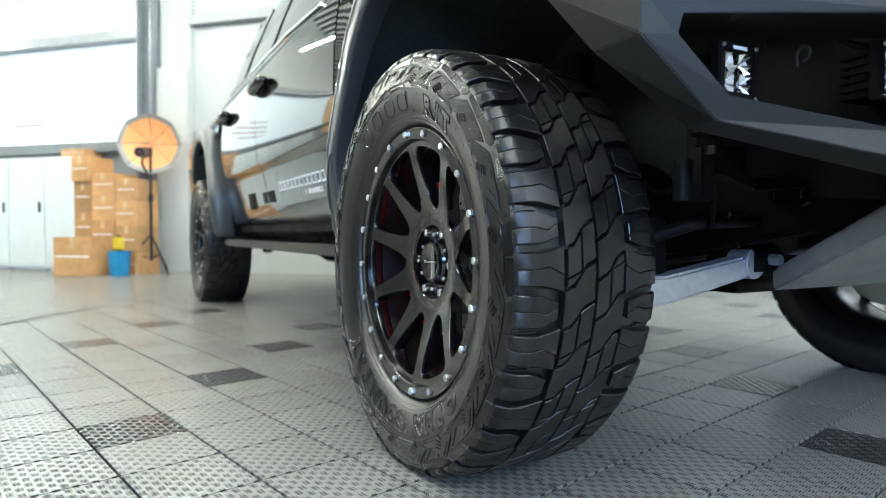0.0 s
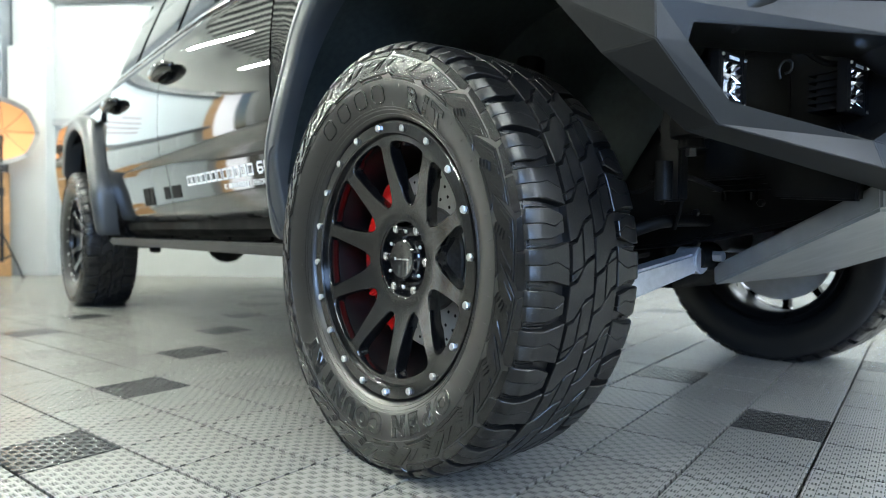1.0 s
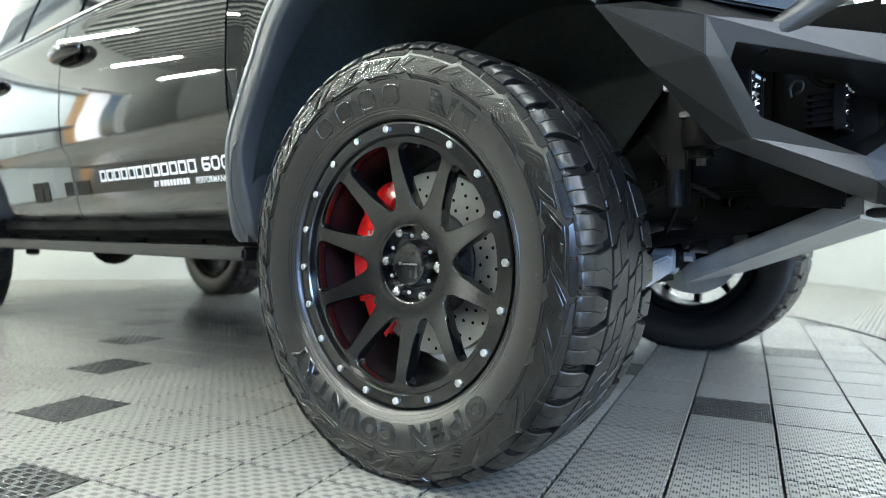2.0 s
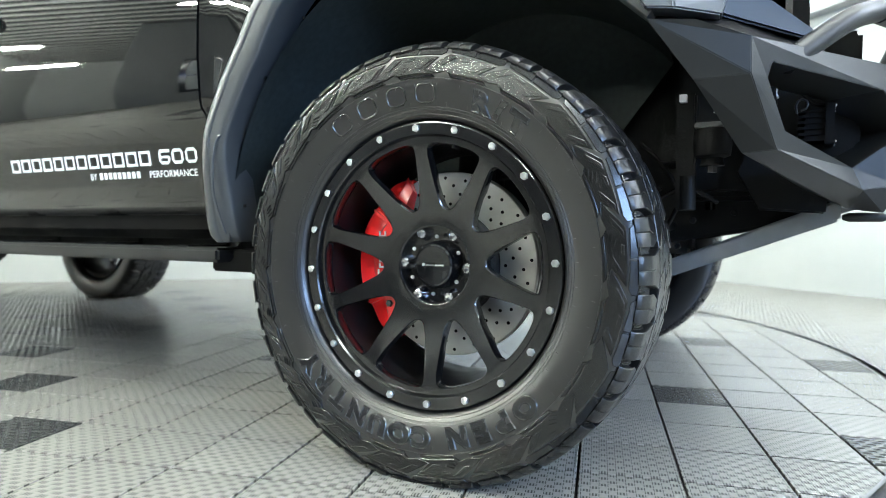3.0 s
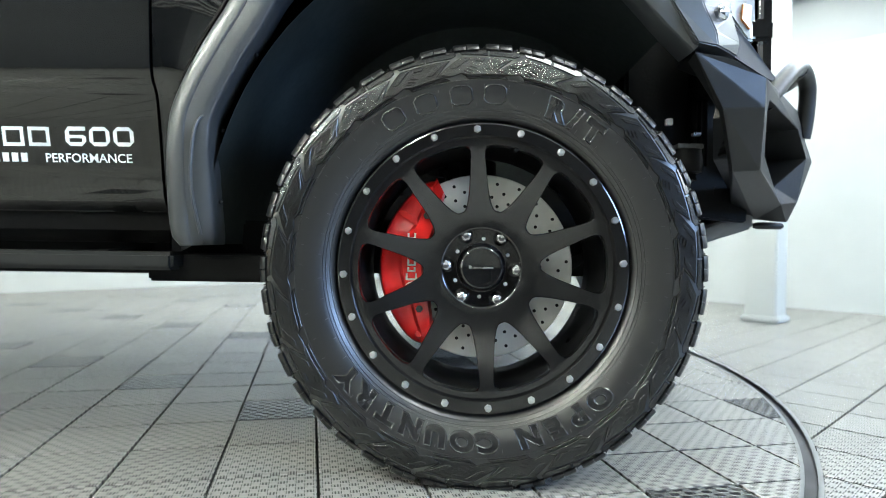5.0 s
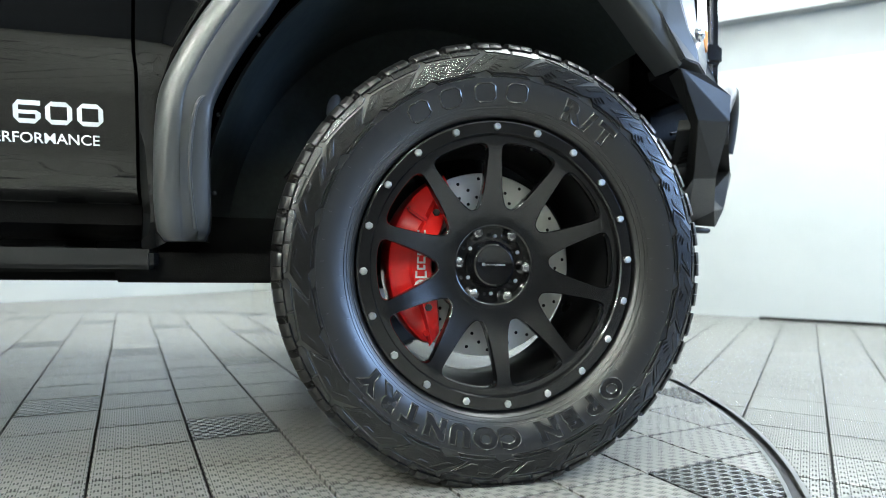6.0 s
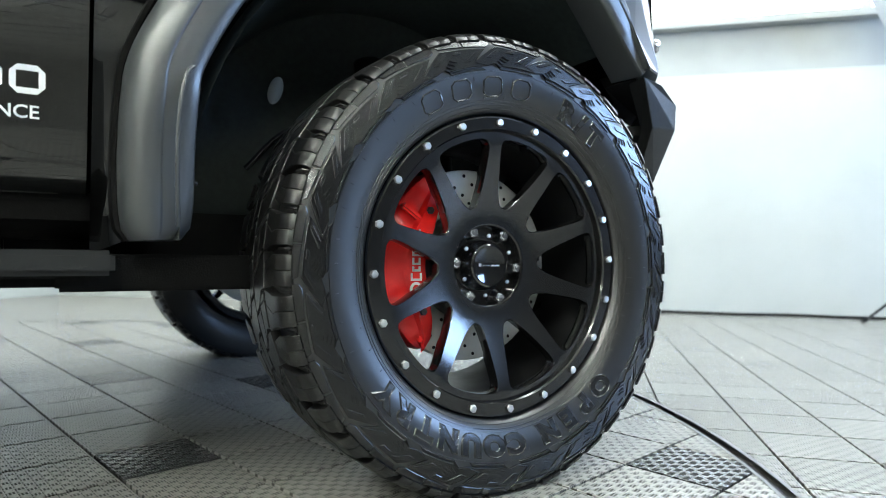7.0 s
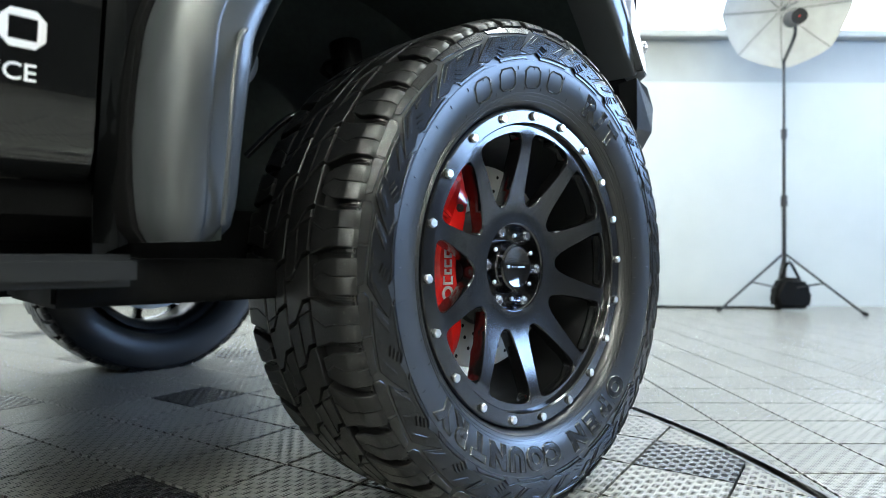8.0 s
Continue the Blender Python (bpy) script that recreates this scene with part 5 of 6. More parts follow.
for y in (0.60, 1.42):
    part("frame_rail", mesh_of("frame_rail", *bevelled(plate([(-0.30, y, 0.40), (0.30, y, 0.46), (0.70, y, 0.53), (0.70, y, 0.67), (0.30, y, 0.60), (-0.30, y, 0.54)], (0, 0.08, 0)), 0.008), UNDER, 40), truck)
part("skid_plate", mesh_of("skid_plate", *bevelled(join(plate([(0.348, 0.731, 0.366), (0.60, 0.585, 0.44), (0.76, 0.485, 0.535), (0.79, 0.485, 0.575), (0.79, 1.615, 0.575), (0.76, 1.615, 0.535), (0.60, 1.515, 0.44), (0.348, 1.369, 0.366), (0.37, 1.35, 0.405), (0.37, 0.75, 0.405)][0:1] + [(0.76, 0.485, 0.530), (0.76, 1.615, 0.530), (0.348, 1.369, 0.366)], (0.0, -0.004, 0.048)),), 0.006), GREYSKID, 40), truck, "grey skid plate under the bumper")
for b in ((0.44, 0.48, 0.34, 0.37, 0.55, 0.80), (0.44, 0.62, 0.50, 0.56, 0.60, 0.68), (0.40, 0.45, 0.40, 0.55, 0.66, 0.72)):
    part("inner_stay", mesh_of("inner_stay", *boxes(b, bevel=0.004), UNDER, 40), truck)
part("stay_bolt", mesh_of("stay_bolt", *tube([(0.47, 0.30, 0.62), (0.47, 0.30, 0.55)], 0.016, 10), UNDER, 40), truck)
part("body_mount", mesh_of("body_mount", *tube([(0.5148, 0.3145, 0.6425), (0.5148, 0.3145, 0.6563), (0.5148, 0.3145, 0.6609), (0.5148, 0.3145, 0.6838), (0.5148, 0.3145, 0.7158)], 0.03, 18, [0.022, 0.022, 0.035, 0.038, 0.034]), PLASTIC, 40), truck, "black rubber body mount")
part("mount_bolt", mesh_of("mount_bolt", *tube([(0.5148, 0.3145, 0.627), (0.5148, 0.3145, 0.6435)], 0.010, 6), HOOK, 30), truck, "dull steel hex bolt")
part("mount_washer", mesh_of("mount_washer", *tube([(0.5148, 0.3145, 0.6407), (0.5148, 0.3145, 0.6444)], 0.024, 18), UNDER, 30), truck)
part("mount_bracket", mesh_of("mount_bracket", *bevelled(boxes((0.4818, 0.5441, 0.2824, 0.3466, 0.7158, 0.7277)), 0.002), HOOK, 30), truck, "pale steel bracket strip")
# A bright steel tab stands in for a white glint here.
part("clip", mesh_of("clip", *boxes((0.5166, 0.5349, 0.2779, 0.2962, 0.746, 0.7534), bevel=0.001), STEEL), truck)
part("clip", mesh_of("clip", *boxes((0.4525, 0.4672, 0.2779, 0.2962, 0.7708, 0.7863), bevel=0.001), ALLOY), truck)
part("tow_hook", mesh_of("tow_hook", *join(tube(smooth_path([(0.666, 0.31, 0.736), (0.664, 0.31, 0.752), (0.672, 0.31, 0.763), (0.683, 0.31, 0.758), (0.682, 0.31, 0.746), (0.673, 0.31, 0.742)], 4), 0.0022, 8)), BUMPER, 50), bump, "small grey steel hook")
part("bumper_tab", mesh_of("bumper_tab", *tube([(0.765, 0.50, 0.538), (0.775, 0.495, 0.538), (0.835, 0.49, 0.538), (0.842, 0.49, 0.538)], 0.010, 12, [0.006, 0.010, 0.010, 0.006]), BUMPER, 50), bump)
for x, y, z in ((0.40, 0.38, 0.60), (0.47, 0.42, 0.53), (0.55, 0.52, 0.55), (0.35, 0.50, 0.56), (0.43, 0.5, 0.47), (0.60, 0.49, 0.60)):
    part("bolt_head", mesh_of("bolt_head", *[[(a + x, b + y, c + z) for a, b, c in hex_head(0.008, 0.008)[0]], hex_head(0.008, 0.008)[1]], UNDER), truck)
for pts in ([(0.30, 0.36, 0.62), (0.38, 0.34, 0.57), (0.46, 0.36, 0.60), (0.52, 0.42, 0.57)], [(0.34, 0.5, 0.72), (0.40, 0.44, 0.66), (0.44, 0.42, 0.58), (0.40, 0.46, 0.50)], [(0.60, 0.33, 0.79), (0.66, 0.36, 0.80), (0.70, 0.40, 0.77), (0.735, 0.43, 0.77)]):
    part("cable", mesh_of("cable", *tube(smooth_path(pts, 6), 0.005, 7), PLASTIC, 50), truck, "black cable loop")
part("rack_housing", mesh_of("rack_housing", *join(tube([(0.33, 0.80, 0.475), (0.33, 0.92, 0.478), (0.33, 1.05, 0.48), (0.33, 1.35, 0.48)], 0.04, 16, [0.030, 0.036, 0.044, 0.036]), bevelled(boxes((0.345, 0.425, 0.90, 1.02, 0.44, 0.52)), 0.014, 2)), ALLOY, 45), truck, "dull cast steering rack housing")
part("rack_pipe", mesh_of("rack_pipe", *tube(smooth_path([(0.44, 0.93, 0.50), (0.47, 0.93, 0.53), (0.46, 0.95, 0.56), (0.40, 0.98, 0.60)], 5), 0.007, 8), ALLOY, 50), truck, "thin steel pipe")
for x, r in ((0.437, 0.008), (0.494, 0.013)):
    part("stabiliser_link", mesh_of("stabiliser_link", *tube([(x, 0.60, 0.56), (x, 0.60, 0.60), (x, 0.60, 0.72)], r, 10), GLOSS, 50), truck, "glossy black link rod")
cone = [(0.60, 0.46, 0.555), (0.73, 0.462, 0.545), (0.735, 0.462, 0.60), (0.70, 0.46, 0.685), (0.58, 0.46, 0.70), (0.555, 0.46, 0.64)]
hole = [(0.656 + 0.017 * math.cos(2 * math.pi * k / 18), 0.459, 0.627 + 0.017 * math.sin(2 * math.pi * k / 18)) for k in range(18)]
part("crash_bracket", mesh_of("crash_bracket", *bevelled(plate(cone, (0, 0.03, 0)), 0.004), UNDER, 40), truck, "dark steel crash bracket with a dark disc for its hole")
# The bracket is not cut; a black disc stands in for the hole's shade.
part("bracket_hole", mesh_of("bracket_hole", *plate(hole, (0, 0.002, 0)), PLASTIC, 0), truck)

# ---------- room ----------
def slab(name, b, mat, label, category="", bevel=0.0, m=ROOM):
    return tagged(part(name, mesh_of(name, *boxes(*b, bevel=bevel), mat, 40), None, "", m), label, category or name.split("_")[0], kind="structure")


slab("wall_north", [(X0 - 0.2, X1 + 0.2, Y1, Y1 + 0.2, 0.0, 2.02)], WALL, "white painted wall under a high window band", "wall")
slab("wall_band", [(X0 - 0.2, X1 + 0.2, Y1 + 0.06, Y1 + 0.2, 2.02, 2.42), (X0 - 0.2, X1 + 0.2, Y1 + 0.0, Y1 + 0.2, 4.1, ZC)], GREYWALL, "pale grey wall band at the window sill", "wall")
slab("window_sill", [(X0 - 0.2, X1 + 0.2, Y1 - 0.06, Y1 + 0.2, 2.42, 2.48)], GREYWALL, "grey window sill ledge", "window sill")
slab("wall_west", [(X0 - 0.2, X0, Y0 - 0.2, -13.0, 0.0, ZC), (X0 - 0.2, X0, -13.0, -10.25, 3.2, ZC), (X0 - 0.2, X0, -10.25, Y1, 0.0, ZC)], WALL, "white painted back wall", "wall")
slab("wall_south", [(X0, X1 + 0.2, Y0 - 0.2, Y0, 0.0, ZC)], WALL, "white painted end wall", "wall")
slab("partition_wall", [(-2.4, 3.0, YP - 0.15, YP, 0.0, ZC)], SOUTHWALL, "grey painted partition wall", "wall")
slab("partition_panel", [(3.0, X1, YP - 0.15, YP, 0.0, ZC)], DARKWALL, "dark grey partition wall panel", "wall")
slab("wall_east", [(X1, X1 + 0.2, Y0, 0.03, 0.0, ZC), (X1, X1 + 0.2, 2.67, Y1, 0.0, ZC), (X1, X1 + 0.2, 0.03, 2.67, 3.22, ZC), (X1, X1 + 0.2, 0.03, 2.67, 0.0, 1.48)], DARKWALL, "dark grey wall round a bay window", "wall")
slab("backdrop", [(X0, X1, Y1 + 0.8, Y1 + 0.82, 2.2, 3.5)], OUTSIDE, "bright hazy daylight outside the windows", "backdrop")
slab("backdrop_sky", [(X0, X1, Y1 + 0.8, Y1 + 0.82, 3.5, 4.8)], SKYBLUE, "blue sky outside the windows", "backdrop")
slab("ceiling", [(X0 - 0.2, X1 + 0.2, Y0 - 0.2, Y1 + 0.2, ZC, ZC + 0.1)] + [], CEIL, "pale sheet ceiling with an added glow", "ceiling")
for k in range(47):
    slab("purlin", [(X0, X1, Y0 + 0.3 + 0.45 * k, Y0 + 0.46 + 0.45 * k, ZC - 0.05, ZC - 0.002)], PURLIN, "dark steel purlin under the ceiling", "purlin")
slab("backdrop_gate", [(X0 - 0.62, X0 - 0.6, -13.2, -11.72, 0.0, 3.4)], DOORWAY, "bright daylight beyond the open gate", "backdrop")
slab("gate_leaf", [(X0 - 0.5, X0 - 0.45, -11.7, -10.0, 0.0, 3.4)], ORANGE, "orange gate leaf outside the opening, sunlight put in as glow", "gate")


def build_tube(x, y, drop):
    """A twin LED tube light on wires, drop metres under the ceiling."""
    o = thing("ceiling_light", "white LED tube light hung under the ceiling", "ceiling light", ROOM @ pose(x, y, ZC - drop), "ceiling lights")
    part("housing", mesh_of("housing", *boxes((-0.62, 0.62, -0.028, 0.028, 0.022, 0.055), bevel=0.003), WALL), o)
    for e in (-0.5, 0.5):
        part("wire", mesh_of("wire", *tube([(e, 0, 0.055), (e, 0, drop)], 0.003, 6), BLACKMETAL), o)
    part("led_tube", mesh_of("led_tube", *tube([(-0.6, 0, 0), (0.6, 0, 0)], 0.022, 10), TUBE), o, "glowing white tube")
    return o


low = build_tube(-4.2, -3.3, 1.0)
for x, y in ((-2.5, -3.3), (-0.8, -3.3), (0.9, -3.3), (4.3, -3.3), (-4.2, -6.4), (-0.8, -6.4), (2.6, -6.4), (-4.2, -9.5), (-4.2, -12.5), (-1.5, -12.5)):
    copy_thing(low, ROOM @ pose(x, y, ZC - 1.0))
high = build_tube(-3.0, 0.4, 0.32)
for x, y in ((-1.7, -0.5),):
    copy_thing(high, ROOM @ pose(x, y, ZC - 0.32))
# Unseen glowing panels, added overhead to put highlights on the tyre.
slab("skylight", [(0.2, 3.2, 0.55, 1.35, ZC - 0.09, ZC - 0.075), (-0.4, 1.2, 2.75, 3.25, ZC - 0.09, ZC - 0.075)], HIGHLIGHT_GLOW, "unseen glowing ceiling panel added for tyre highlights", "skylight", 0.004)

# ---------- floor ----------
TC, TR = Vector((-1.66, 1.347, 0)), 2.679
GRID = pose(0.0737, 0.1438, 0, 0, 0, 12.95)
OUTER = pose(0.814, 0.012, 0, 0, 0, -44)
S = 0.2074
GAP = 0.0056


def disc(r0, r1, z, n=160):
    v, f = [], []
    for i in range(n):
        a = 2 * math.pi * i / n
        for r in (r0, r1):
            v.append((TC.x + r * math.cos(a), TC.y + r * math.sin(a), z))
    f = [(2 * i, 2 * i + 1, 2 * ((i + 1) % n) + 1, 2 * ((i + 1) % n)) for i in range(n)]
    return v, f


ground = tagged(part("ground", mesh_of("ground", [(-14, -14, -0.02), (14, -14, -0.02), (14, 14, -0.02), (-14, 14, -0.02)], [(0, 1, 2, 3)], GROUT, 0)), "dark grey bedding under the floor tiles", "ground", kind="structure")
tagged(part("turntable_slot", mesh_of("turntable_slot", *disc(TR - 0.012, TR + 0.012, -0.012), SLOT, 0)), "black gap round the flush turntable", "slot", kind="structure")
edge_v, edge_f = join(disc(TR - 0.020, TR - 0.012, 0.001), disc(TR + 0.012, TR + 0.022, 0.001))
tagged(part("turntable_edge", mesh_of("turntable_edge", edge_v, edge_f, RIMSTEEL, 0)), "thin grey steel edges of the turntable gap", "turntable", kind="structure")

turntable = thing("turntable_floor", "round turntable floor of pale ribbed tiles with a diagonal pattern of dark tiles", "floor", GRID, kind="structure")
outer = thing("floor", "pale ribbed floor tiles outside the turntable", "floor", OUTER, kind="structure")


def tile_mesh(mat, cut=None):
    """One tile with worn, rounded edges, as a shallow slab."""
    h, c = S / 2 - GAP / 2, 0.0012
    v = [(-h, -h, -0.012), (h, -h, -0.012), (h, h, -0.012), (-h, h, -0.012), (-h, -h, -c * 0.6), (h, -h, -c * 0.6), (h, h, -c * 0.6), (-h, h, -c * 0.6), (-h + c, -h + c, 0), (h - c, -h + c, 0), (h - c, h - c, 0), (-h + c, h - c, 0)]
    f = [(8, 9, 10, 11)]
    for a in (0, 4):
        f += [(a + i, a + (i + 1) % 4, a + 4 + (i + 1) % 4, a + 4 + i) for i in range(4)]
    return v, f


def clipped(v, f, keep_inside):
    """Cuts tiles along the turntable's rim (world coordinates)."""
    bm = bmesh.new()
    vs = [bm.verts.new(p) for p in v]
    for q in f:
        bm.faces.new([vs[i] for i in q])
    c = sum((Vector(p) for p in v), Vector()) / len(v)
    out = (c - TC)
    out.z = 0
    out.normalize()
    r = TR - 0.020 if keep_inside else TR + 0.022
    bmesh.ops.bisect_plane(bm, geom=bm.verts[:] + bm.edges[:] + bm.faces[:], plane_co=TC + out * r, plane_no=out if keep_inside else -out, clear_outer=True)
    bm.verts.index_update()
    v2 = [tuple(p.co) for p in bm.verts]
    f2 = [tuple(p.index for p in q.verts) for q in bm.faces]
    bm.free()
    return v2, f2


def is_dark(i, j):
    """Dark tiles sit on a diagonal lattice, one in twelve."""
    a, b = i - 1, j + 2
    return (a - b) % 4 == 0 and (a + b) % 6 == 0


def lay(grid, parent, inside, near, dark):
    pale, dk = mesh_of("tile", *tile_mesh(TILE), TILE, 0), mesh_of("tile", *tile_mesh(DARKTILE), DARKTILE, 0)
    inv = grid.inverted()
    far = {False: [], True: []}
    cut = {False: [], True: []}
    singles = []
    for i in range(-48, 48):
        for j in range(-48, 48):
            loc = Vector(((i + 0.5) * S, (j + 0.5) * S, 0))
            w = grid @ loc
            d = (w - TC).length
            lim = 0.155
            if inside and d > TR + lim or not inside and d < TR - lim:
                continue
            rl = ROOM.inverted() @ w
            if not inside and not (X0 - 0.1 < rl.x < X1 + 0.1 and Y0 - 0.1 < rl.y < Y1 + 0.1):
                continue
            black = dark(i, j)
            tv, tf = tile_mesh(None)
            if abs(d - TR) < lim:
                wv = [grid @ (Vector(p) + loc) for p in tv]
                cv, cf = clipped(wv, tf, inside)
                if cf:
                    cut[black].append(([tuple(inv @ Vector(p)) for p in cv], cf))
                continue
            q = (w.x - near.x) ** 2 + (w.y - near.y) ** 2
            singles.append((q, i, j, loc, black))
    singles.sort(key=lambda e: e[0])
    for n, (q, i, j, loc, black) in enumerate(singles):
        if n < 300:
            part("tile", dk if black else pale, parent, "", Matrix.Translation(loc))
        else:
            tv, tf = tile_mesh(None)
            far[black].append(([tuple(Vector(p) + loc) for p in tv], tf))
    for black in (False, True):
        if far[black] or cut[black]:
            tagged(part("tile_field", mesh_of("tile_field", *join(*far[black], *cut[black]), DARKTILE if black else TILE, 0), parent), kind="stuff")


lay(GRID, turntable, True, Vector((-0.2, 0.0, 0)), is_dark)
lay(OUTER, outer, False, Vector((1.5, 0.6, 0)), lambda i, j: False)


# ---------- along the back wall ----------
slab("steel_column", [(X0, X0 + 0.22, -5.40, -5.37, 0, ZC), (X0, X0 + 0.22, -5.21, -5.18, 0, ZC), (X0 + 0.09, X0 + 0.13, -5.37, -5.21, 0, ZC), (X0, X0 + 0.30, -5.46, -5.16, 0, 0.02)], GIRDER, "grey steel H column standing at the back wall", "column", 0.003)
slab("pier", [(X0, X0 + 0.16, -5.15, -4.70, 0, 2.55), (X0, X0 + 0.08, -5.15, -4.70, 2.55, ZC)], WALL, "white boxed pier beside the steel column", "pier", 0.006)
slab("beam", [(X0, X0 + 0.18, -10.2, -5.40, 2.93, 3.06)], GIRDER, "grey steel beam along the back wall", "beam", 0.004)
slab("beam_low", [(X0, X0 + 0.18, -10.2, -5.40, 1.53, 1.66)], GIRDER, "grey steel beam under the white board", "beam", 0.004)
slab("trim", [(X0, X0 + 0.10, -4.74, Y1, 3.06, 3.18), (X0, X0 + 0.05, -4.74, Y1, 1.68, 1.76)], GREYWALL, "pale grey ledge along the white wall", "trim", 0.006)
board2 = tagged(part("display_board", mesh_of("display_board", *boxes((X0, X0 + 0.05, -10.1, -5.42, 1.67, 2.92), bevel=0.006), BOARDGLOW), None, "", ROOM), "large white board with added glow and faint lines of print", "board")
rows = [((-7.55, -6.9), 2.28), ((-7.6, -6.5), 2.16), ((-7.6, -6.45), 2.05), ((-7.6, -6.7), 1.94)]
for (a, b), z in rows:
    part("print_line", mesh_of("print_line", *boxes((X0 + 0.051, X0 + 0.054, a, b, z - 0.02, z + 0.02)), material("faded_print", (0.55, 0.45, 0.50), 0.6)), board2, "faint grey-pink print bar")


def build_cabinet(y):
    o = thing("storage_cabinet", "tall pale grey steel cabinet against the back wall", "cabinet", ROOM @ pose(X0 + 0.02, y, 0), "cabinets at the back wall")
    part("body", mesh_of("body", *boxes((0, 0.40, 0.0, 0.585, 0.03, 1.45), (0.02, 0.38, 0.02, 0.565, 0, 0.03), bevel=0.005), CABINET), o)
    d = part("door", mesh_of("door", *boxes((0.402, 0.42, 0.008, 0.577, 0.05, 1.44), bevel=0.004), CABINET), o)
    part("handle", mesh_of("handle", *boxes((0.42, 0.44, 0.50, 0.525, 0.75, 0.88), bevel=0.004), BLACKMETAL), d, "dark handle")
    return o


cab = build_cabinet(-6.62)
for y in (-7.21, -7.80, -8.39, -8.98):
    copy_thing(cab, ROOM @ pose(X0 + 0.02, y, 0))


def build_carton(x, y, z, w, d, h, rz):
    o = thing("cardboard_box", "brown corrugated cardboard box with tape, stacked by the wall", "box", ROOM @ pose(x, y, z, 0, 0, rz), "stacked cardboard boxes")
    part("carton", mesh_of("carton", *boxes((-d / 2, d / 2, -w / 2, w / 2, 0, h), bevel=0.006), CARD), o)
    part("tape", mesh_of("tape", *boxes((-d / 2 - 0.001, d / 2 + 0.001, -0.025, 0.025, h * 0.72, h + 0.001)), material("packing_tape", (0.60, 0.42, 0.24), 0.3)), o, "shiny tan tape")
    part("flap_seam", mesh_of("flap_seam", *boxes((d / 2, d / 2 + 0.002, -w / 2 + 0.03, w / 2 - 0.03, h * 0.48, h * 0.52)), WHITE), o, "pale printed strip")


rnd = random.Random(8)
for y, w, hs in ((-5.80, 0.27, (0.38, 0.36, 0.37, 0.30)), (-5.50, 0.33, (0.30, 0.34, 0.30, 0.26)), (-5.17, 0.29, (0.25, 0.32, 0.30, 0.26))):
    z = 0.0
    for h in hs:
        build_carton(X0 + 0.48 + rnd.uniform(-0.02, 0.02), y, z, w, 0.38, h - 0.002, rnd.uniform(-3, 3))
        z += h
build_carton(X0 + 0.92, -5.53, 0, 0.50, 0.34, 0.44, 4)
build_carton(X0 + 0.22, -6.25, 1.452, 0.36, 0.30, 0.10, 6)
bucket = thing("cleaning_bucket", "blue plastic bucket with dark tools in it", "bucket", ROOM @ pose(X0 + 0.86, -5.08, 0))
part("bucket", mesh_of("bucket", *[[(x, z, y) for x, y, z in revolve([(0.0, 0.0), (0.10, 0.0), (0.125, 0.27), (0.132, 0.28), (0.120, 0.28), (0.10, 0.03)], 24)[0]], revolve([(0.0, 0.0), (0.10, 0.0), (0.125, 0.27), (0.132, 0.28), (0.120, 0.28), (0.10, 0.03)], 24)[1]], BLUE, 40), bucket)
part("tool", mesh_of("tool", *join(tube([(0.03, 0.02, 0.04), (0.05, 0.04, 0.46)], 0.018, 8), tube([(-0.04, -0.02, 0.04), (-0.06, -0.03, 0.40)], 0.02, 8)), BLACKMETAL), bucket)
part("tool_head", mesh_of("tool_head", *boxes((0.0, 0.09, -0.01, 0.08, 0.30, 0.44), bevel=0.01), material("yellow_plastic", (0.75, 0.55, 0.05), 0.4)), bucket, "yellow tool head")


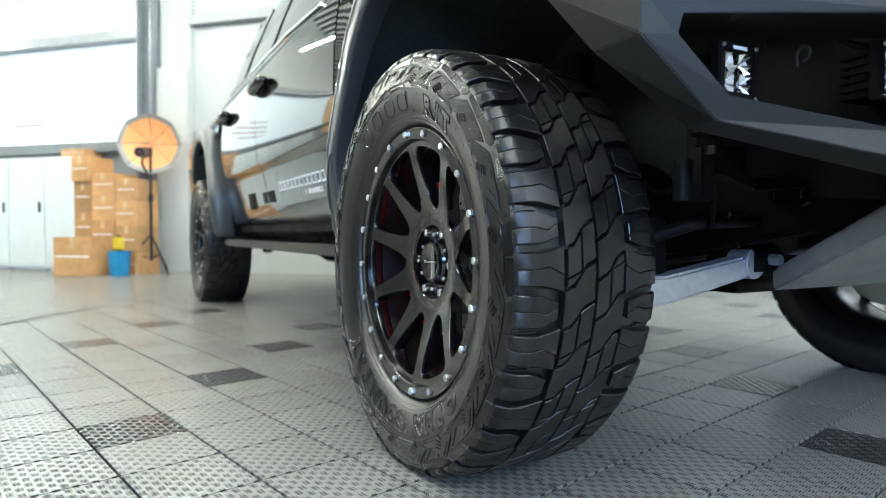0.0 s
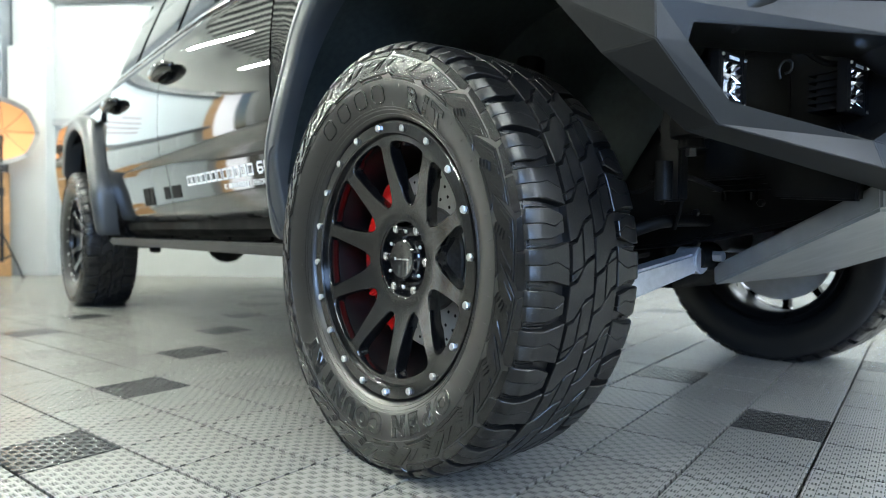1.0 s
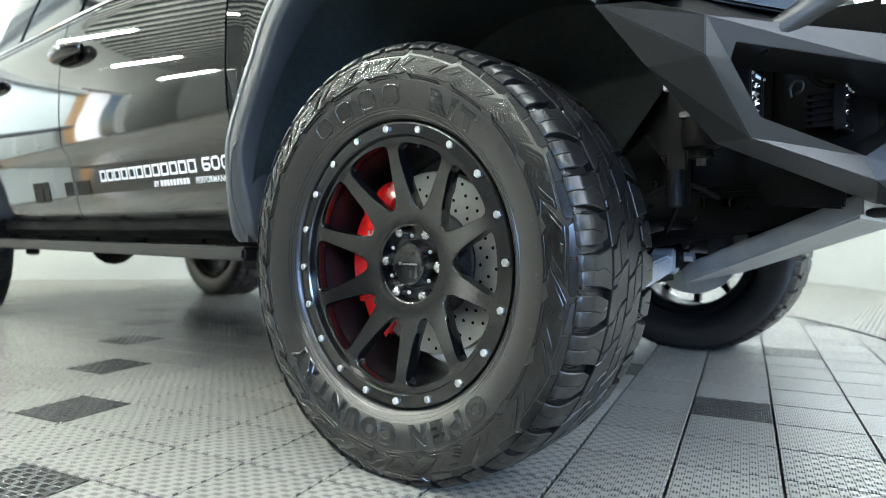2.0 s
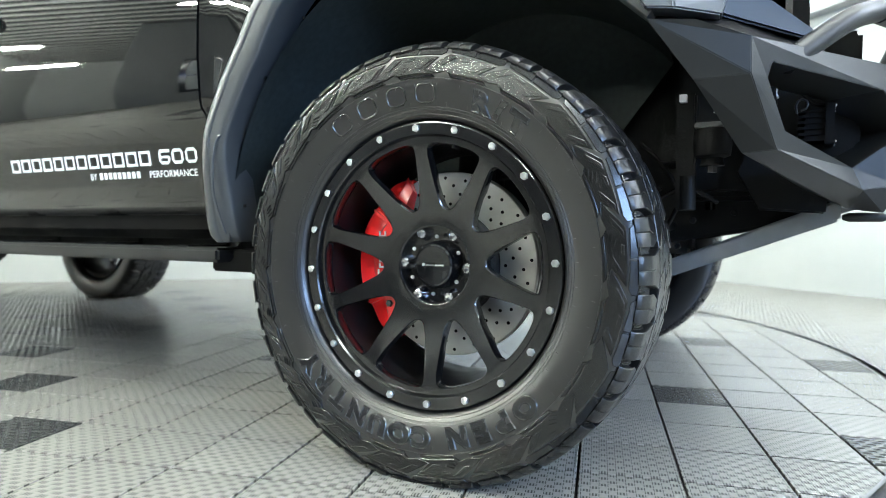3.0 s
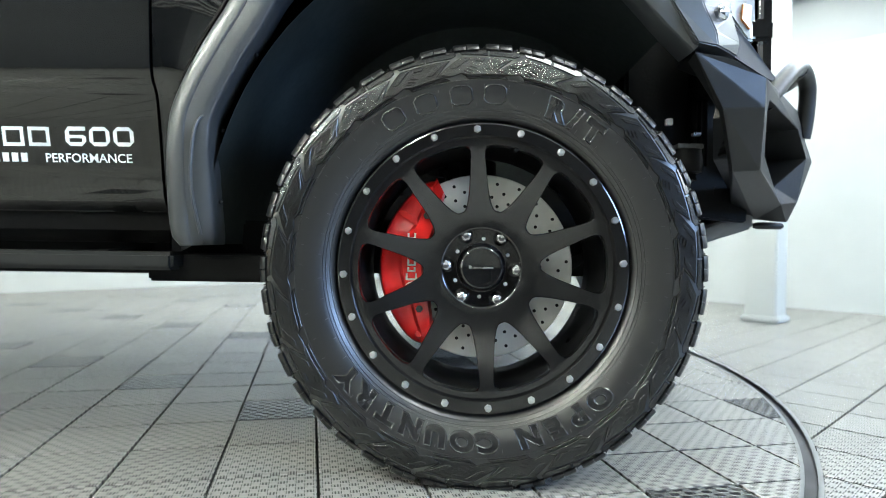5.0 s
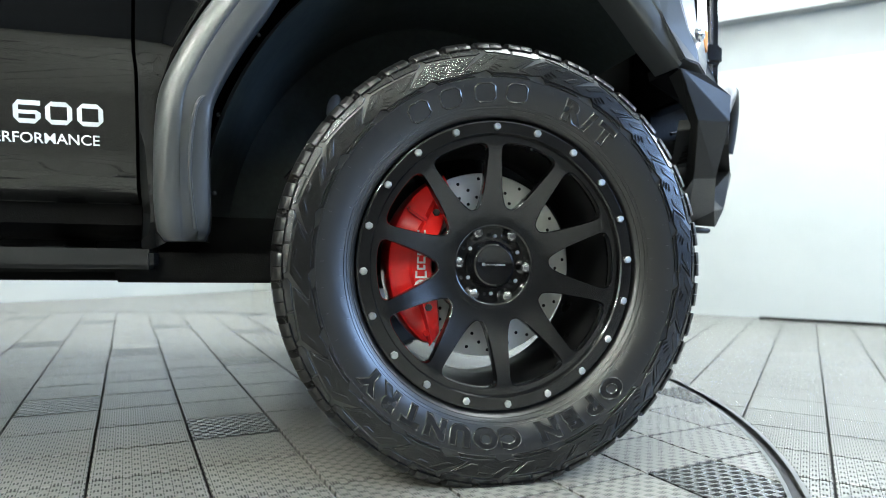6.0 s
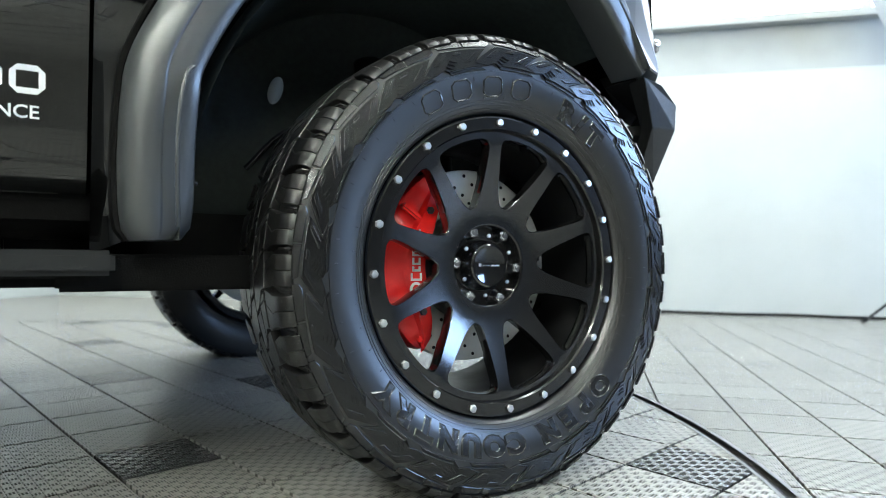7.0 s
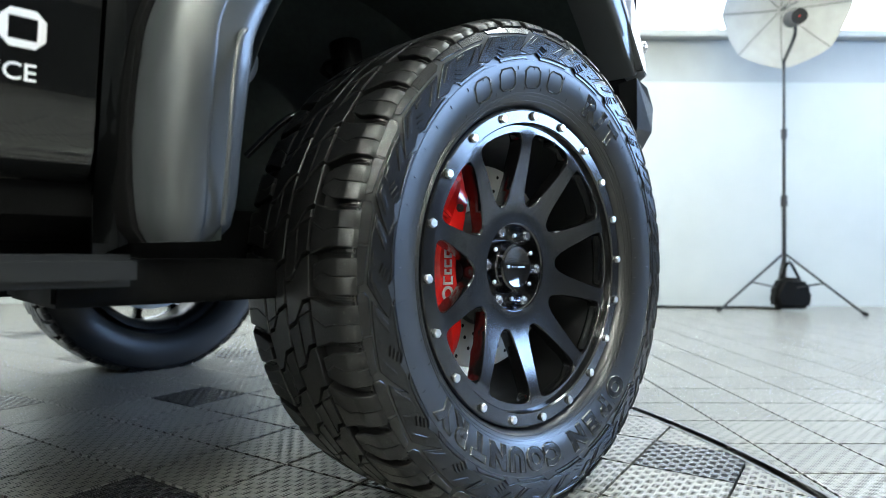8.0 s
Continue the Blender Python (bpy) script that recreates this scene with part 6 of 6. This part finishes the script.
# ---------- studio lights ----------
def build_umbrella(base, height, radius, aim, lit):
    """A reflector umbrella on a tripod stand: ribbed canopy, flash head, pole, legs."""
    b = Vector(base)
    o = thing("studio_light", "white reflector umbrella with a flash head on a black tripod stand" if not lit else "warm glowing reflector umbrella on a dark tripod stand", "studio light", Matrix.Translation(b), "studio lights")
    d = (Vector(aim) - (b + Vector((0, 0, height)))).normalized()
    side = d.cross(Vector((0, 0, 1))).normalized()
    up = side.cross(d)
    c = Vector((0, 0, height))
    n, k = 16, 7

    def rim(i, q, lift=0.0):
        a = 2 * math.pi * i / (n * 4)
        sag = 1 - 0.035 * (1 - abs(math.cos(a * n / 2 / 2))) if lit is None else 1 - 0.04 * abs(math.sin(a * n / 4))
        r = radius * q * sag
        return c + r * (math.cos(a) * side + math.sin(a) * up) + d * (0.42 * radius * q * q - 0.25 * radius + lift)

    m = n * 4
    v = [rim(i, (j + 0.02) / k) for j in range(k + 1) for i in range(m)]
    f = [(j * m + i, j * m + (i + 1) % m, (j + 1) * m + (i + 1) % m, (j + 1) * m + i) for j in range(k) for i in range(m)]
    inner = 6 if lit else 0
    can = part("canopy", mesh_of("canopy", v, f[inner * m:], FABRIC, 60), o, "white fabric canopy")
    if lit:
        part("lit_canopy", mesh_of("lit_canopy", v, f[:inner * m], WARM, 60), o, "warm orange fabric, lamp light put in as glow")
    for i in range(8):
        part("rib", mesh_of("rib", *tube([rim(i * 8, q, 0.004) for q in (0.05, 0.35, 0.7, 0.99)], 0.003, 5), BLACKMETAL), can)
    part("shaft", mesh_of("shaft", *tube([c - d * 0.27 * radius, c + d * 0.55], 0.006, 8), BLACKMETAL), o)
    h0, h1 = c + d * 0.38, c + d * 0.66
    head = part("flash_head", mesh_of("flash_head", *tube([h0 - up * 0.11, h0 + d * 0.06 - up * 0.11, h1 - up * 0.11], 0.05, 20, [0.065, 0.055, 0.055]), BLACKMETAL, 40), o, "black flash head")
    part("dial", mesh_of("dial", *tube([h1 - up * 0.11, h1 + d * 0.004 - up * 0.11], 0.006, 14), RED), head, "small red dial")
    part("bracket", mesh_of("bracket", *tube(smooth_path([h0 + d * 0.12 - up * 0.16, h0 + d * 0.12 - up * 0.25, (0.02, 0.0, height - 0.42), (0, 0, height - 0.46)], 4), 0.012, 8), BLACKMETAL), o)
    part("pole", mesh_of("pole", *join(tube([(0, 0, 0.16), (0, 0, 0.95)], 0.017, 12), tube([(0, 0, 0.9), (0, 0, 1.5)], 0.014, 12), tube([(0, 0, 1.45), (0, 0, height - 0.44)], 0.011, 12), tube([(0, 0, 0.86), (0, 0, 0.95)], 0.026, 12), tube([(0, 0, 1.42), (0, 0, 1.5)], 0.023, 12)), BLACKMETAL, 40), o)
    for q in range(3):
        a = radians(25 + 120 * q)
        e = Vector((math.cos(a), math.sin(a), 0)) * (0.62 if lit else 1.0)
        leg = part("leg", mesh_of("leg", *join(tube([e * 0.02 + Vector((0, 0, 0.46)), e * 0.58 + Vector((0, 0, 0.012))], 0.010, 8), tube([e * 0.29 + Vector((0, 0, 0.235)), Vector((0, 0, 0.18))], 0.007, 6)), BLACKMETAL, 40), o)
        part("rubber_foot", mesh_of("rubber_foot", *tube([e * 0.565 + Vector((0, 0, 0.022)), e * 0.60 + Vector((0, 0, 0.010))], 0.014, 8), PLASTIC), leg)
    return o


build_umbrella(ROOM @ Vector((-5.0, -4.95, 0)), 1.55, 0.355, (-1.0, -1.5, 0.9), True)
build_umbrella(ROOM @ Vector((2.66, 4.02, 0)), 2.50, 0.48, (-0.5, -1.6, 0.9), False)
bag = thing("sandbag", "black sandbag slung on the legs of the light stand", "sandbag", ROOM @ pose(2.69, 4.0, 0))
part("bag", mesh_of("bag", *bevelled(plate([(-0.12, -0.06, 0.02), (0.15, -0.06, 0.02), (0.17, -0.06, 0.16), (0.10, -0.06, 0.27), (-0.07, -0.06, 0.28), (-0.14, -0.06, 0.14)], (0, 0.14, 0)), 0.03, 3), PLASTIC, 60), bag)
part("strap", mesh_of("strap", *tube(smooth_path([(-0.06, 0.01, 0.26), (0.0, 0.0, 0.40), (0.09, 0.01, 0.26)], 6), 0.012, 6), PLASTIC), bag)
cable = thing("floor_cable", "black power cable lying on the floor along the wall", "cable", ROOM)
part("cord", mesh_of("cord", *tube(smooth_path([(2.66, 4.06, 0.012), (2.45, 4.22, 0.011), (2.1, 4.20, 0.011), (1.7, 4.28, 0.011), (1.3, 4.24, 0.011), (0.9, 4.30, 0.011), (0.2, 4.33, 0.011)], 8), 0.011, 8), PLASTIC, 60), cable)
slab("wall_pier", [(-0.66, -0.47, 3.3, 3.5, 0, ZC), (-0.68, -0.45, 3.28, 3.52, 0, 0.04)], WALL, "white column before the window wall", "column", 0.01)
slab("window_1", [(X0 + 0.2 + 1.9 * k, X0 + 0.27 + 1.9 * k, Y1 + 0.05, Y1 + 0.12, 2.48, 4.1) for k in range(7)] + [(X0, X1, Y1 + 0.05, Y1 + 0.12, 3.3, 3.36)], GREYWALL, "grey metal window frames of the high band", "window", 0.004)
slab("window_2", [(-1.38, -1.26, YP, YP + 0.05, 0.95, 2.95), (-0.10, 0.02, YP, YP + 0.05, 0.95, 2.95), (-1.26, -0.10, YP, YP + 0.05, 0.95, 1.07), (-1.26, -0.10, YP, YP + 0.05, 2.83, 2.95), (-1.26, -0.10, YP, YP + 0.04, 1.92, 1.97)], GLOSS, "black window frame in the dark wall", "window", 0.004)
slab("window_pane", [(-1.26, -0.10, YP + 0.005, YP + 0.015, 1.07, 2.83)], SHUTTER, "grey shuttered window pane", "window")
